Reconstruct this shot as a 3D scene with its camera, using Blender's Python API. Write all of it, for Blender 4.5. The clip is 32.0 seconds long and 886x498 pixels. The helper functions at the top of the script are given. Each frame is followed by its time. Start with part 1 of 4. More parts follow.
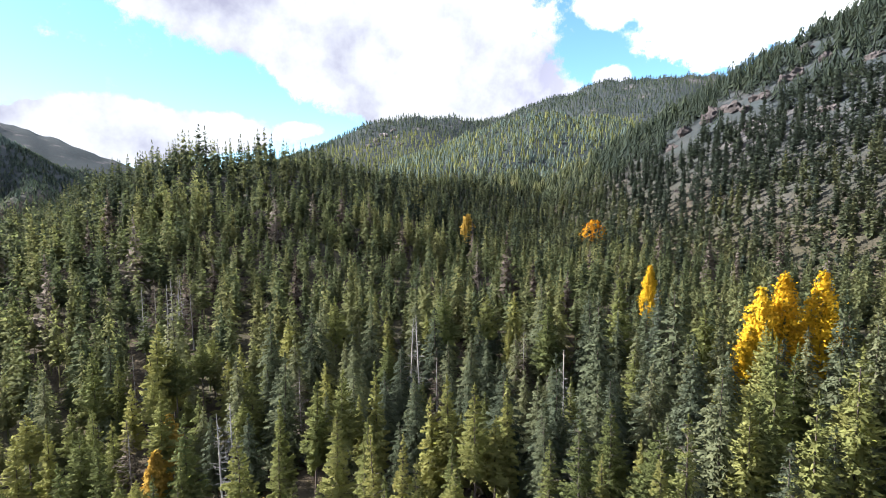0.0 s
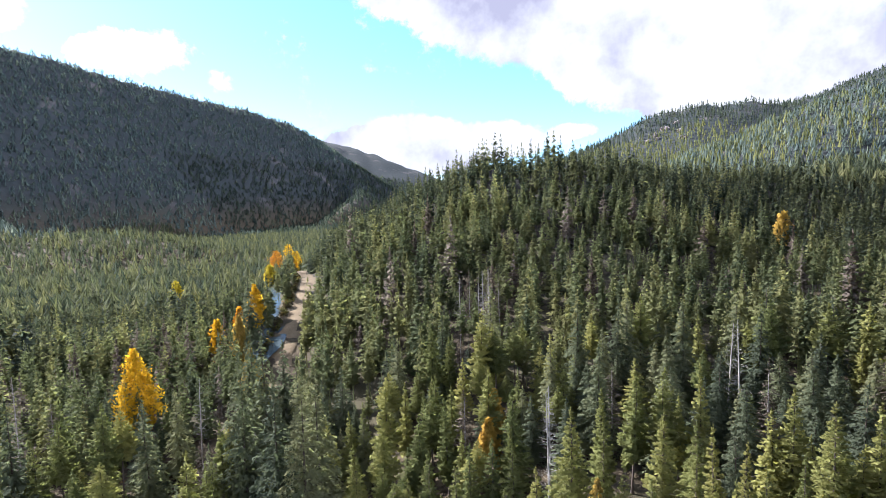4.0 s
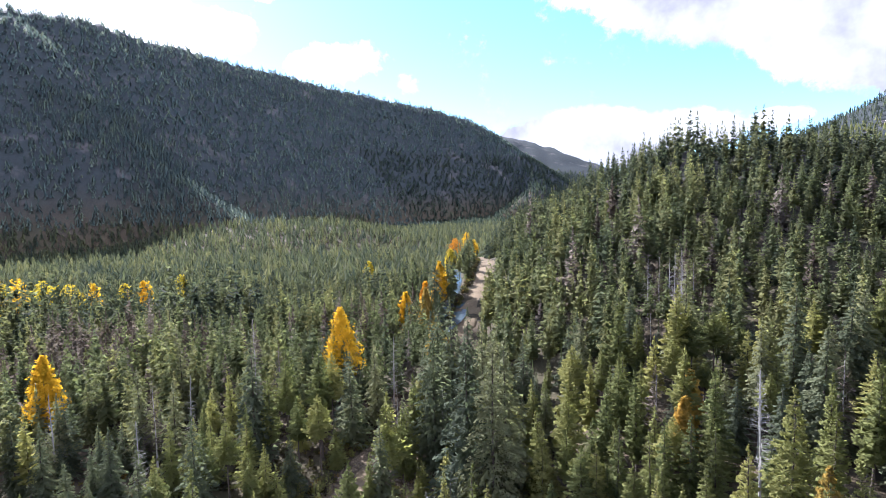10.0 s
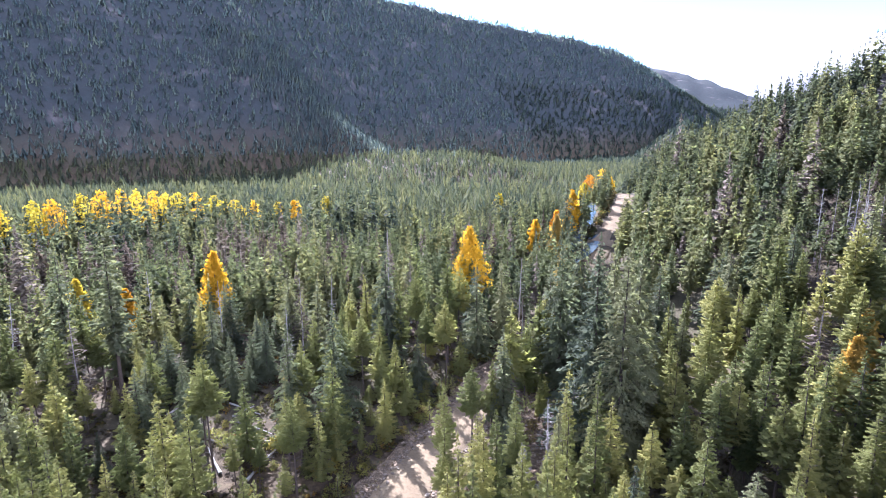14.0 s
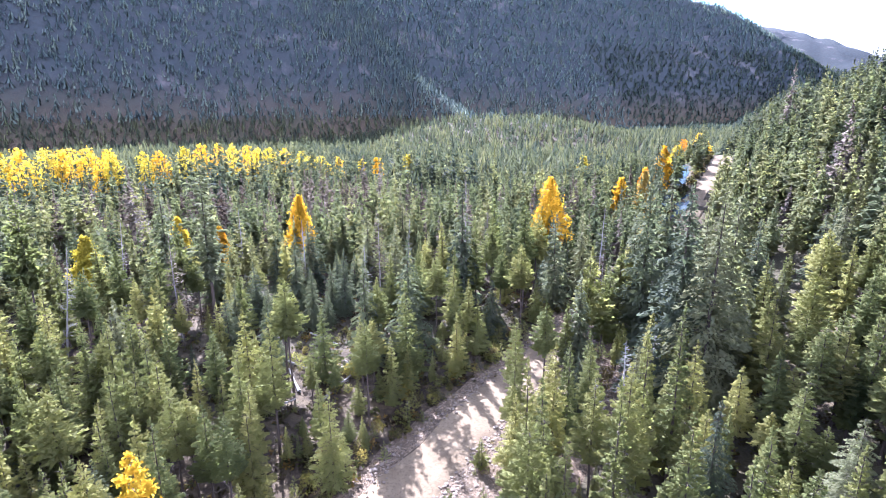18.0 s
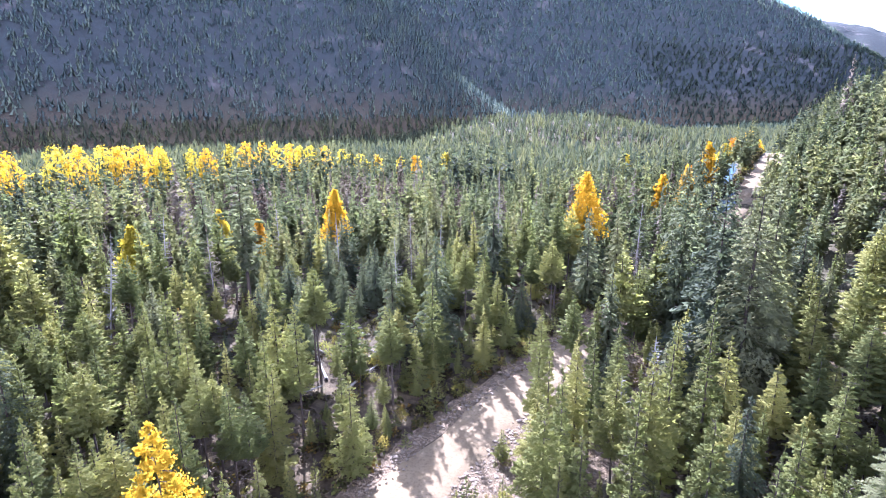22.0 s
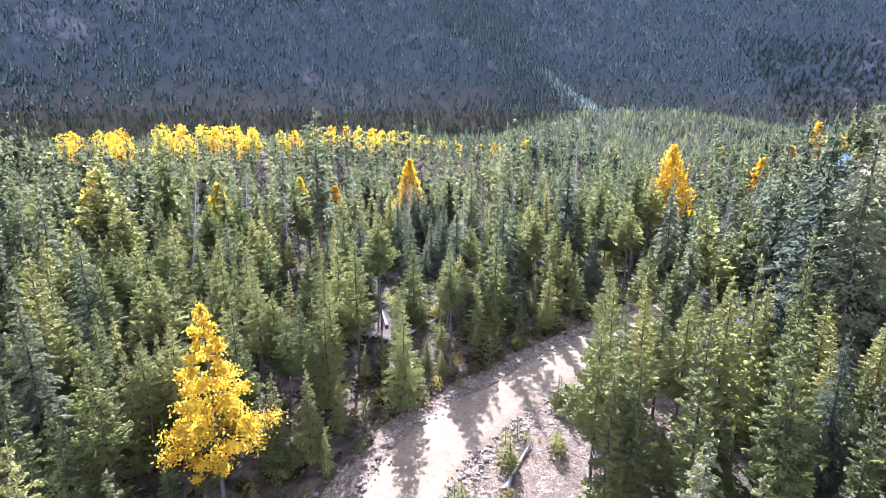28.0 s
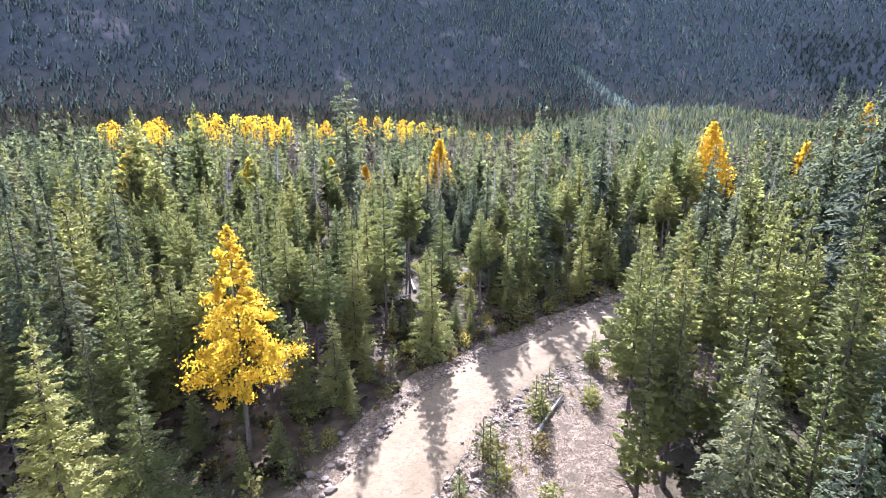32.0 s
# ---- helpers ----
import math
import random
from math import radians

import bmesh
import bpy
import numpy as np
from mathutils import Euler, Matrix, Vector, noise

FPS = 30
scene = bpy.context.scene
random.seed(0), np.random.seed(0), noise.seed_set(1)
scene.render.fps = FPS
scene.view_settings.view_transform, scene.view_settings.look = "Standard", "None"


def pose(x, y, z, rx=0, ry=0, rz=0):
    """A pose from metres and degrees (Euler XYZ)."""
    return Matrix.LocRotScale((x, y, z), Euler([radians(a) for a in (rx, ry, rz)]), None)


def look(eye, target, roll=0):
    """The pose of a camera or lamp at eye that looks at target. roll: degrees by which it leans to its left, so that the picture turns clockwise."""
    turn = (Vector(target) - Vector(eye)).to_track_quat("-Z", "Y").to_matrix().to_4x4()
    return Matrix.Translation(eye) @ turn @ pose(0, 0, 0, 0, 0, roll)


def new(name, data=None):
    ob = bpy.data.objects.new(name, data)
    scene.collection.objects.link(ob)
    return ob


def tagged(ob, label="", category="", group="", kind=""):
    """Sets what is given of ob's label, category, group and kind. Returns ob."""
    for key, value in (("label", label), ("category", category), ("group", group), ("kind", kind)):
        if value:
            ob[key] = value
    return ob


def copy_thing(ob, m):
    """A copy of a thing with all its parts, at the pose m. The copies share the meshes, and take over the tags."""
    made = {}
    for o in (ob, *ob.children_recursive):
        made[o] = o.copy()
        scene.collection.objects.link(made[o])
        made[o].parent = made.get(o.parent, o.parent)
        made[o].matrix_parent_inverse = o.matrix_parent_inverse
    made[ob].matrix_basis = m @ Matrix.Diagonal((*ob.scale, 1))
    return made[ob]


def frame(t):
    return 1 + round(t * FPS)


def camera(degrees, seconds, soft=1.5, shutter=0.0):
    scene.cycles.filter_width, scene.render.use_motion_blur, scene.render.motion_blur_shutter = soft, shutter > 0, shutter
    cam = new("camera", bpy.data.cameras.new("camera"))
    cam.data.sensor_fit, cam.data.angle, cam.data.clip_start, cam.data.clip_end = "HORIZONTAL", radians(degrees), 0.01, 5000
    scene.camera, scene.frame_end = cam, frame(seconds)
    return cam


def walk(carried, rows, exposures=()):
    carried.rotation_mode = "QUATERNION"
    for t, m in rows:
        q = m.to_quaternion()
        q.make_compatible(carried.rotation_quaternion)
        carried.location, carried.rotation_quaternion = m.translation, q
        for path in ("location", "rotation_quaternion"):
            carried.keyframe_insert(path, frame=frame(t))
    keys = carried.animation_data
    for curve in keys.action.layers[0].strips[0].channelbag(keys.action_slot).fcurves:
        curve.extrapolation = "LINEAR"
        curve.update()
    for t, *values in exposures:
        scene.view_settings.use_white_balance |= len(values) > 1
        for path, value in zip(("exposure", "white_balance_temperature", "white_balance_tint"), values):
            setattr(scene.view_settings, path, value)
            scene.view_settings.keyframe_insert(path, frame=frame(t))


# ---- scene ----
EXPOSURES = [(0.0, 2.4, 6000, 10), (6.0, 2.5, 5600, 17), (13.0, 2.8, 5350, 22), (15.0, 3.45, 5150, 28), (25.0, 3.5, 5050, 28), (29.0, 3.3, 5100, 26), (32.0, 3.2, 5200, 24)]
cam = camera(79.45, 32.0, soft=0.6)
# seconds, eye x y z, yaw to the left, pitch, roll
ROWS = [
    (0, 1.81, -4.49, 41.18, 7.83, -5.64, -0.54),
    (0.5, 1.09, -4.84, 41.01, 13.53, -5.53, -0.70),
    (1, 0.22, -5.16, 40.83, 19.16, -5.39, -1.02),
    (1.5, -0.68, -5.52, 40.72, 25.20, -5.23, -1.19),
    (2, -1.38, -5.95, 40.67, 30.47, -5.12, -1.44),
    (2.5, -1.80, -6.41, 40.68, 33.53, -5.01, -1.75),
    (3, -2.04, -6.93, 40.74, 35.01, -5.01, -1.84),
    (3.5, -2.24, -7.52, 40.83, 35.84, -4.96, -1.92),
    (5.5, -2.68, -9.52, 40.23, 39.44, -5.15, -2.23),
    (6, -2.72, -9.63, 39.81, 41.48, -5.24, -2.38),
    (6.5, -2.82, -9.70, 39.36, 43.80, -5.25, -2.41),
    (7, -2.94, -9.73, 39.00, 46.34, -5.21, -2.37),
    (7.5, -3.06, -9.74, 38.75, 48.44, -5.33, -2.29),
    (8, -3.15, -9.78, 38.52, 49.81, -5.27, -2.23),
    (8.5, -3.22, -9.83, 38.30, 50.77, -5.21, -2.12),
    (9, -3.28, -9.89, 38.05, 51.84, -5.12, -2.07),
    (9.5, -3.37, -9.98, 37.69, 53.18, -5.06, -1.92),
    (10, -3.50, -10.05, 37.23, 54.93, -4.92, -1.75),
    (10.5, -3.61, -10.07, 36.75, 56.74, -4.78, -1.60),
    (11, -3.67, -10.10, 36.32, 58.28, -4.72, -1.39),
    (11.5, -3.77, -10.12, 35.92, 59.87, -4.70, -1.27),
    (12, -3.96, -10.09, 35.50, 61.42, -4.68, -1.06),
    (12.5, -4.17, -10.06, 35.05, 63.15, -4.67, -1.01),
    (13, -4.39, -10.07, 34.56, 64.92, -4.62, -0.89),
    (13.5, -4.46, -10.03, 34.05, 66.86, -6.07, -0.80),
    (14, -4.55, -10.00, 33.64, 68.91, -11.23, -0.63),
    (14.5, -4.55, -10.04, 33.26, 71.02, -13.84, -0.64),
    (15, -4.54, -9.88, 32.76, 72.84, -14.36, -0.82),
    (15.5, -4.57, -9.79, 32.21, 73.86, -14.44, -0.80),
    (17.5, -4.67, -9.76, 30.29, 76.66, -14.51, -0.41),
    (18, -4.69, -9.74, 29.89, 77.58, -14.56, -0.39),
    (18.5, -4.72, -9.69, 29.52, 78.26, -14.50, -0.39),
    (19, -4.76, -9.67, 29.26, 78.75, -14.59, -0.33),
    (19.5, -4.77, -9.65, 29.13, 79.24, -14.57, -0.33),
    (20, -4.73, -9.61, 29.10, 79.69, -14.54, -0.41),
    (20.5, -4.67, -9.49, 29.08, 80.16, -14.52, -0.52),
    (21, -4.63, -9.18, 29.03, 80.70, -14.49, -0.66),
    (21.5, -4.57, -8.75, 28.97, 81.39, -14.48, -0.76),
    (22, -4.47, -8.35, 28.81, 82.04, -14.48, -0.68),
    (22.5, -4.40, -8.02, 28.46, 82.82, -14.51, -0.59),
    (23, -4.40, -7.72, 27.97, 83.96, -14.56, -0.47),
    (23.5, -4.41, -7.46, 27.43, 85.40, -14.51, -0.40),
    (24, -4.37, -7.27, 26.94, 86.88, -14.57, -0.27),
    (24.5, -4.29, -7.15, 26.51, 88.17, -14.58, -0.19),
    (25, -4.25, -7.04, 26.08, 89.01, -14.56, -0.15),
    (25.5, -4.26, -6.93, 25.65, 89.49, -14.56, -0.19),
    (27.5, -4.34, -7.05, 23.89, 90.27, -14.61, -0.04),
    (28, -4.40, -6.97, 23.27, 90.71, -14.50, -0.13),
    (28.5, -4.45, -6.93, 22.69, 91.14, -14.40, -0.17),
    (29, -4.50, -6.94, 22.16, 91.54, -14.41, -0.14),
    (29.5, -4.53, -6.96, 21.66, 91.91, -14.36, -0.10),
    (30, -4.50, -7.00, 21.18, 92.32, -14.29, -0.02),
    (30.5, -4.46, -7.05, 20.71, 92.73, -14.42, -0.04),
    (31, -4.45, -7.06, 20.22, 93.13, -14.40, -0.05),
    (31.5, -4.46, -7.07, 19.67, 93.57, -14.47, -0.09),
    (32, -4.46, -7.11, 19.12, 93.85, -14.40, -0.08),
]
walk(cam, [(t, pose(x, y, z, 90 + pitch, 0, yaw) @ pose(0, 0, 0, 0, 0, roll)) for t, x, y, z, yaw, pitch, roll in ROWS], EXPOSURES)

# ---- sky and sun ----
SUN_YAW, SUN_EL = 96.0, 31.0
sun_dir = Vector((-math.sin(radians(SUN_YAW)) * math.cos(radians(SUN_EL)), math.cos(radians(SUN_YAW)) * math.cos(radians(SUN_EL)), math.sin(radians(SUN_EL))))
sun = new("sun", bpy.data.lights.new("sun", "SUN"))
sun.data.energy, sun.data.angle, sun.data.color = 3.7, radians(0.6), (1.0, 0.94, 0.86)
sun.matrix_world = look((0, 0, 300), Vector((0, 0, 300)) - sun_dir)


class Graph:
    """Short hand for node trees."""

    def __init__(self, tree):
        self.tree = tree
        tree.nodes.clear()

    def add(self, kind, ins=None, **props):
        n = self.tree.nodes.new(kind)
        for k, v in props.items():
            setattr(n, k, v)
        for k, v in (ins or {}).items():
            self.put(n, k, v)
        return n

    def put(self, n, k, v):
        s = n.inputs[k]
        if isinstance(v, bpy.types.NodeSocket):
            self.tree.links.new(v, s)
        elif isinstance(v, bpy.types.Node):
            self.tree.links.new(v.outputs[0], s)
        else:
            s.default_value = v

    def math(self, op, a, b=0.0, c=0.0, clamp=False):
        n = self.add("ShaderNodeMath", operation=op, use_clamp=clamp)
        for i, v in enumerate((a, b, c)):
            self.put(n, i, v)
        return n.outputs[0]

    def step(self, v, lo, hi):
        return self.add("ShaderNodeMapRange", {"Value": v, "From Min": lo, "From Max": hi}, interpolation_type="SMOOTHSTEP").outputs[0]

    def noise(self, vec, scale, detail=4.0, rough=0.55):
        return self.add("ShaderNodeTexNoise", {"Vector": vec, "Scale": scale, "Detail": detail, "Roughness": rough}).outputs[0]

    def mix(self, fac, a, b):
        n = self.add("ShaderNodeMix", data_type="RGBA")
        self.put(n, 0, fac), self.put(n, 6, a), self.put(n, 7, b)
        return n.outputs[2]

    def ramp(self, fac, *stops):
        n = self.add("ShaderNodeValToRGB", {"Fac": fac})
        e = n.color_ramp.elements
        while len(e) < len(stops):
            e.new(0.5)
        for q, (p, c) in zip(e, stops):
            q.position, q.color = p, (*c, 1)
        return n.outputs[0]


# clouds: yaw, elevation, half width and half height in degrees, strength
CLOUDS = [
    (40, 6.0, 8.5, 3.2, 1.3), (30, 6.4, 6.5, 2.2, 1.1), (23.5, 6.8, 3.5, 0.9, 0.8), (65, 14.6, 5.8, 2.2, 0.62), (57.8, 12.3, 1.7, 1.5, 0.5), (80, 16.6, 7, 2.4, 1.1), (93, 18.5, 13, 5, 1.2),
    # the high ones and those behind the eye are unseen, added to fill shade
    (-19, 16, 8, 5, 1.0), (-9.5, 11.5, 2.0, 1.2, 0.9), (-9.5, 18.5, 4, 2.6, 0.8), (-34, 20, 14, 9, 1.0), (72, 22, 4, 2.4, 0.9), (115, 30, 18, 9, 1.0), (30, 48, 22, 16, 0.7), (180, 35, 45, 24, 1.0), (-90, 34, 46, 24, 1.1), (0, 64, 45, 12, 1.0), (110, 62, 50, 14, 1.0), (-120, 58, 55, 16, 1.0), (-165, 40, 22, 12, 0.9), (-40, 44, 20, 9, 0.9), (100, 46, 20, 6, 0.9),
]
world = scene.world = bpy.data.worlds.new("sky")
world.use_nodes = True
g = Graph(world.node_tree)
way = g.add("ShaderNodeTexCoord").outputs["Generated"]
sky = g.add("ShaderNodeTexSky", sky_type="NISHITA", sun_disc=False, sun_elevation=radians(SUN_EL), sun_rotation=radians(-SUN_YAW), altitude=1200, air_density=1.0, dust_density=0.6, ozone_density=1.5)
sx = g.add("ShaderNodeSeparateXYZ", {0: way})
el = g.math("ARCSINE", sx.outputs[2])
az = g.math("ARCTAN2", g.math("MULTIPLY", sx.outputs[0], -1.0), sx.outputs[1])
wobble = g.noise(way, 5.0, 7.0, 0.6)
fine = g.noise(way, 14.0, 9.0, 0.68)
total = 0.0
for cy, ce, hw, hh, power in CLOUDS:
    du = g.math("DIVIDE", g.math("SUBTRACT", az, radians(cy)), radians(hw))
    dv = g.math("DIVIDE", g.math("SUBTRACT", el, radians(ce)), radians(hh))
    d2 = g.math("ADD", g.math("MULTIPLY", du, du), g.math("MULTIPLY", dv, dv))
    total = g.math("MAXIMUM", total, g.math("MULTIPLY", g.math("SUBTRACT", 1.3, d2), power))
# the large cloud bank over the hills, with its slanting lower edge
edge = g.math("SUBTRACT", g.math("SUBTRACT", el, radians(8.2)), g.math("MULTIPLY", g.math("SUBTRACT", az, radians(20)), 0.45))
bank = g.math("MINIMUM", g.math("MULTIPLY", edge, 22.0), g.math("MULTIPLY", g.math("ADD", az, radians(6.5)), 9.0))
bank = g.math("MINIMUM", bank, g.math("MULTIPLY", g.math("SUBTRACT", radians(34), el), 9.0))
total = g.math("MAXIMUM", total, g.math("MINIMUM", bank, 1.3))
mass = g.math("ADD", total, g.math("ADD", g.math("MULTIPLY", g.math("SUBTRACT", wobble, 0.5), 2.2), g.math("MULTIPLY", g.math("SUBTRACT", fine, 0.5), 2.4)))
cover = g.step(mass, 0.2, 0.62)
shade = g.noise(way, 4.2, 6.0, 0.6)
cloud_col = g.ramp(shade, (0.36, (0.5, 0.49, 0.6)), (0.56, (1.0, 1.0, 1.0)))
tone = g.add("ShaderNodeMix", {0: 1.0}, data_type="RGBA", blend_type="MULTIPLY")
g.put(tone, 6, sky.outputs[0]), g.put(tone, 7, (0.8, 0.99, 1.1, 1.0))
sky_bg = g.add("ShaderNodeBackground", {"Color": tone.outputs[2], "Strength": 0.058})
# clouds shine brightest close to the sun; those opposite are boosted as fill light
toward = g.add("ShaderNodeVectorMath", {0: way, 1: tuple(sun_dir)}, operation="DOT_PRODUCT").outputs["Value"]
bright = g.math("ADD", g.math("MULTIPLY", g.step(toward, 0.7, 1.0), 2.0), g.math("MULTIPLY", g.step(g.math("MULTIPLY", toward, -1.0), -0.1, 0.7), 4.0))
cloud_bg = g.add("ShaderNodeBackground", {"Color": cloud_col, "Strength": g.math("MULTIPLY", g.math("ADD", bright, 1.0), 0.23)})
g.add("ShaderNodeOutputWorld", {0: g.add("ShaderNodeMixShader", {0: cover, 1: sky_bg, 2: cloud_bg}).outputs[0]})


# ---- materials ----
def material(name):
    m = bpy.data.materials.new(name)
    m.use_nodes = True
    return m, Graph(m.node_tree)


def finish(g, color, rough=0.8, height=None, strength=0.3, dist=0.05, spec=0.3):
    p = g.add("ShaderNodeBsdfPrincipled", {"Base Color": color, "Roughness": rough, "Specular IOR Level": spec})
    if height is not None:
        g.put(p, "Normal", g.add("ShaderNodeBump", {"Height": height, "Strength": strength, "Distance": dist}).outputs[0])
    out = p.outputs[0]
    g.add("ShaderNodeOutputMaterial", {0: out})


def leaf_material(name, stops, single=True, gain=2.0, soft=True, thin=0.42):
    m, g = material(name)
    rnd = g.add("ShaderNodeObjectInfo").outputs["Random"] if single else g.add("ShaderNodeAttribute", attribute_name="tint").outputs["Fac"]
    pos = g.add("ShaderNodeNewGeometry").outputs["Position"]
    isle = g.add("ShaderNodeNewGeometry").outputs["Random Per Island"]
    v = g.math("ADD", rnd, g.math("MULTIPLY", g.math("SUBTRACT", isle, 0.5), 0.3))
    v = g.math("ADD", v, g.math("MULTIPLY", g.math("SUBTRACT", g.noise(pos, 0.05, 2.0), 0.5), 0.5), clamp=True)
    c = g.ramp(v, *stops)
    tc = g.add("ShaderNodeMix", {}, data_type="RGBA", blend_type="MULTIPLY")
    g.put(tc, 0, 1.0), g.put(tc, 6, c), g.put(tc, 7, (gain * 1.08, gain * 1.12, gain * 0.78, 1))
    p = g.add("ShaderNodeBsdfPrincipled", {"Base Color": c, "Roughness": 0.85, "Specular IOR Level": 0.06})
    t = g.add("ShaderNodeBsdfTranslucent", {"Color": tc.outputs[2]})
    if soft:  # the needles of a spray face all ways round the crown
        way = g.add("ShaderNodeAttribute", attribute_name="facing").outputs["Vector"]
        way = g.add("ShaderNodeVectorTransform", {0: way}, vector_type="NORMAL", convert_from="OBJECT", convert_to="WORLD").outputs[0]
        g.put(p, "Normal", way), g.put(t, "Normal", way)
    g.add("ShaderNodeOutputMaterial", {0: g.add("ShaderNodeMixShader", {0: thin, 1: p.outputs[0], 2: t.outputs[0]}).outputs[0]})
    return m


PINE = ((0.0, (0.111, 0.128, 0.050)), (0.5, (0.184, 0.193, 0.070)), (1.0, (0.272, 0.260, 0.090)))
SPRUCE = ((0.0, (0.073, 0.087, 0.060)), (0.5, (0.116, 0.131, 0.078)), (1.0, (0.180, 0.182, 0.098)))
FOREST = ((0.0, (0.066, 0.082, 0.049)), (0.45, (0.117, 0.131, 0.064)), (1.0, (0.192, 0.189, 0.083)))
FAR = ((0.0, (0.039, 0.050, 0.039)), (0.45, (0.072, 0.083, 0.048)), (1.0, (0.133, 0.133, 0.062)))
# paler and bluer than FAR: distance haze put into the needle colour
HAZY_MOUNTAIN = ((0.0, (0.075, 0.1, 0.1)), (0.45, (0.112, 0.142, 0.125)), (1.0, (0.175, 0.2, 0.14)))
GOLD = ((0.0, (0.66, 0.38, 0.02)), (0.45, (0.74, 0.465, 0.026)), (1.0, (0.78, 0.54, 0.045)))
ORANGE = ((0.0, (0.6, 0.25, 0.02)), (1.0, (0.74, 0.4, 0.025)))
DRY = ((0.0, (0.11, 0.085, 0.07)), (0.6, (0.17, 0.14, 0.115)), (1.0, (0.23, 0.195, 0.165)))
mat_pine = leaf_material("pine_needles", PINE)
mat_spruce = leaf_material("spruce_needles", SPRUCE)
mat_forest = leaf_material("forest_needles", FOREST, False)
mat_hazy_mountain = leaf_material("haze_blue_needles", HAZY_MOUNTAIN, False, gain=1.5)
mat_far = leaf_material("far_needles", FAR, False)
mat_gold = leaf_material("golden_leaves", GOLD, gain=1.25, thin=0.5)
mat_orange = leaf_material("orange_needles", ORANGE, gain=1.2, thin=0.5)
mat_ochre = leaf_material("ochre_leaves", ((0.0, (0.24, 0.18, 0.05)), (1.0, (0.45, 0.29, 0.06))))
mat_lime = leaf_material("lime_leaves", ((0.0, (0.46, 0.38, 0.04)), (1.0, (0.68, 0.5, 0.045))), gain=1.2, thin=0.5)
mat_dry = leaf_material("dry_twigs", DRY, gain=0.8)
mat_drywood = leaf_material("dry_forest", DRY, False, gain=0.8)


def make_bark(name, a, b):
    m, g = material(name)
    o = g.add("ShaderNodeTexCoord").outputs["Object"]
    st = g.add("ShaderNodeMapping", {0: o, 3: (6, 6, 1.2)}).outputs[0]
    n = g.noise(st, 3.0, 5.0, 0.7)
    finish(g, g.ramp(n, (0.3, a), (0.7, b)), 0.9, n, 0.6, 0.03)
    return m


mat_bark = make_bark("bark", (0.045, 0.034, 0.028), (0.11, 0.085, 0.068))
mat_pale = make_bark("pale_bark", (0.06, 0.05, 0.04), (0.15, 0.13, 0.108))
mat_grey = make_bark("grey_wood", (0.2, 0.185, 0.165), (0.36, 0.34, 0.31))


# ---- the lie of the land ----
def crest(pts, step):
    """Points along a ridge line, closely spaced."""
    out = []
    for a, b in zip(pts, pts[1:]):
        n = max(1, int(math.dist(a[:2], b[:2]) / step))
        out += [[a[k] + (b[k] - a[k]) * i / n for k in range(3)] for i in range(n)]
    return np.array(out + [list(pts[-1])])


RIDGES = [  # slope, crest
    (0.6, crest([(-290, 215, -3), (-220, 208, 25), (-177, 205, 41), (-146, 190, 49), (-112, 176, 54)], 12)),
    (0.42, crest([(-92, 185, 54), (-84, 220, 52), (-60, 260, 49), (-20, 340, 49), (20, 430, 53), (90, 490, 54)], 15)),
    (0.6, crest([(95, 425, 42), (132, 405, 80), (155, 408, 103), (189, 405, 129), (215, 403, 149), (240, 400, 171), (430, 390, 270), (760, 200, 370), (950, -300, 400), (800, -900, 360)], 18)),
    (0.7, crest([(-900, -1000, 444), (-1120, -620, 414), (-1268, -315, 384), (-1386, -238, 448), (-1504, 11, 489), (-1670, 328, 482), (-1786, 651, 470), (-1750, 967, 424), (-1673, 1266, 372), (-1656, 1443, 292), (-1381, 1299, 169), (-1132, 1125, 79), (-988, 840, -4)], 40)),
    (0.42, crest([(-2276, 1950, 415), (-2081, 2155, 330), (-1921, 2298, 220), (-1800, 2500, 150)], 60)),
    (0.78, crest([(-1330, -70, 420), (-1154, -8, 292), (-949, 88, 136), (-842, 133, 78), (-732, 173, 28), (-671, 202, 4)], 25)),
    (0.22, crest([(-730, 170, 20), (-605, 238, 19), (-535, 271, 8), (-464, 292, -3)], 25)),
    (0.42, crest([(-160, 880, 60), (-104, 889, 102), (-48, 894, 145), (27, 945, 181), (137, 986, 179), (192, 926, 149), (239, 864, 106), (330, 800, 80)], 25)),
    (0.4, crest([(-104, 1893, 300), (165, 1889, 382), (309, 1870, 419), (479, 1835, 421), (604, 1798, 409), (705, 1760, 367), (1000, 1650, 300)], 50)),
    (0.45, crest([(-800, 1440, 100), (-599, 1479, 172), (-508, 1512, 212), (-366, 1553, 270), (-285, 1570, 280), (-186, 1584, 269), (-87, 1593, 253)], 40)),
    (0.35, crest([(-300, -1500, 300), (400, -1300, 330)], 60)),
]
ROAD = [(14, -26), (2, -21.5), (-10, -17.2), (-20, -14.2), (-27.4, -11.8), (-32, -10.2), (-37.2, -8.0), (-41.2, -5.0), (-46.5, -0.4), (-54, 7.5), (-61, 15), (-68, 22.5), (-76, 33), (-85, 45.5), (-94, 55), (-109, 69), (-123, 85), (-138, 101), (-158, 119), (-186, 139), (-220, 163), (-252, 191), (-300, 225), (-360, 262)]


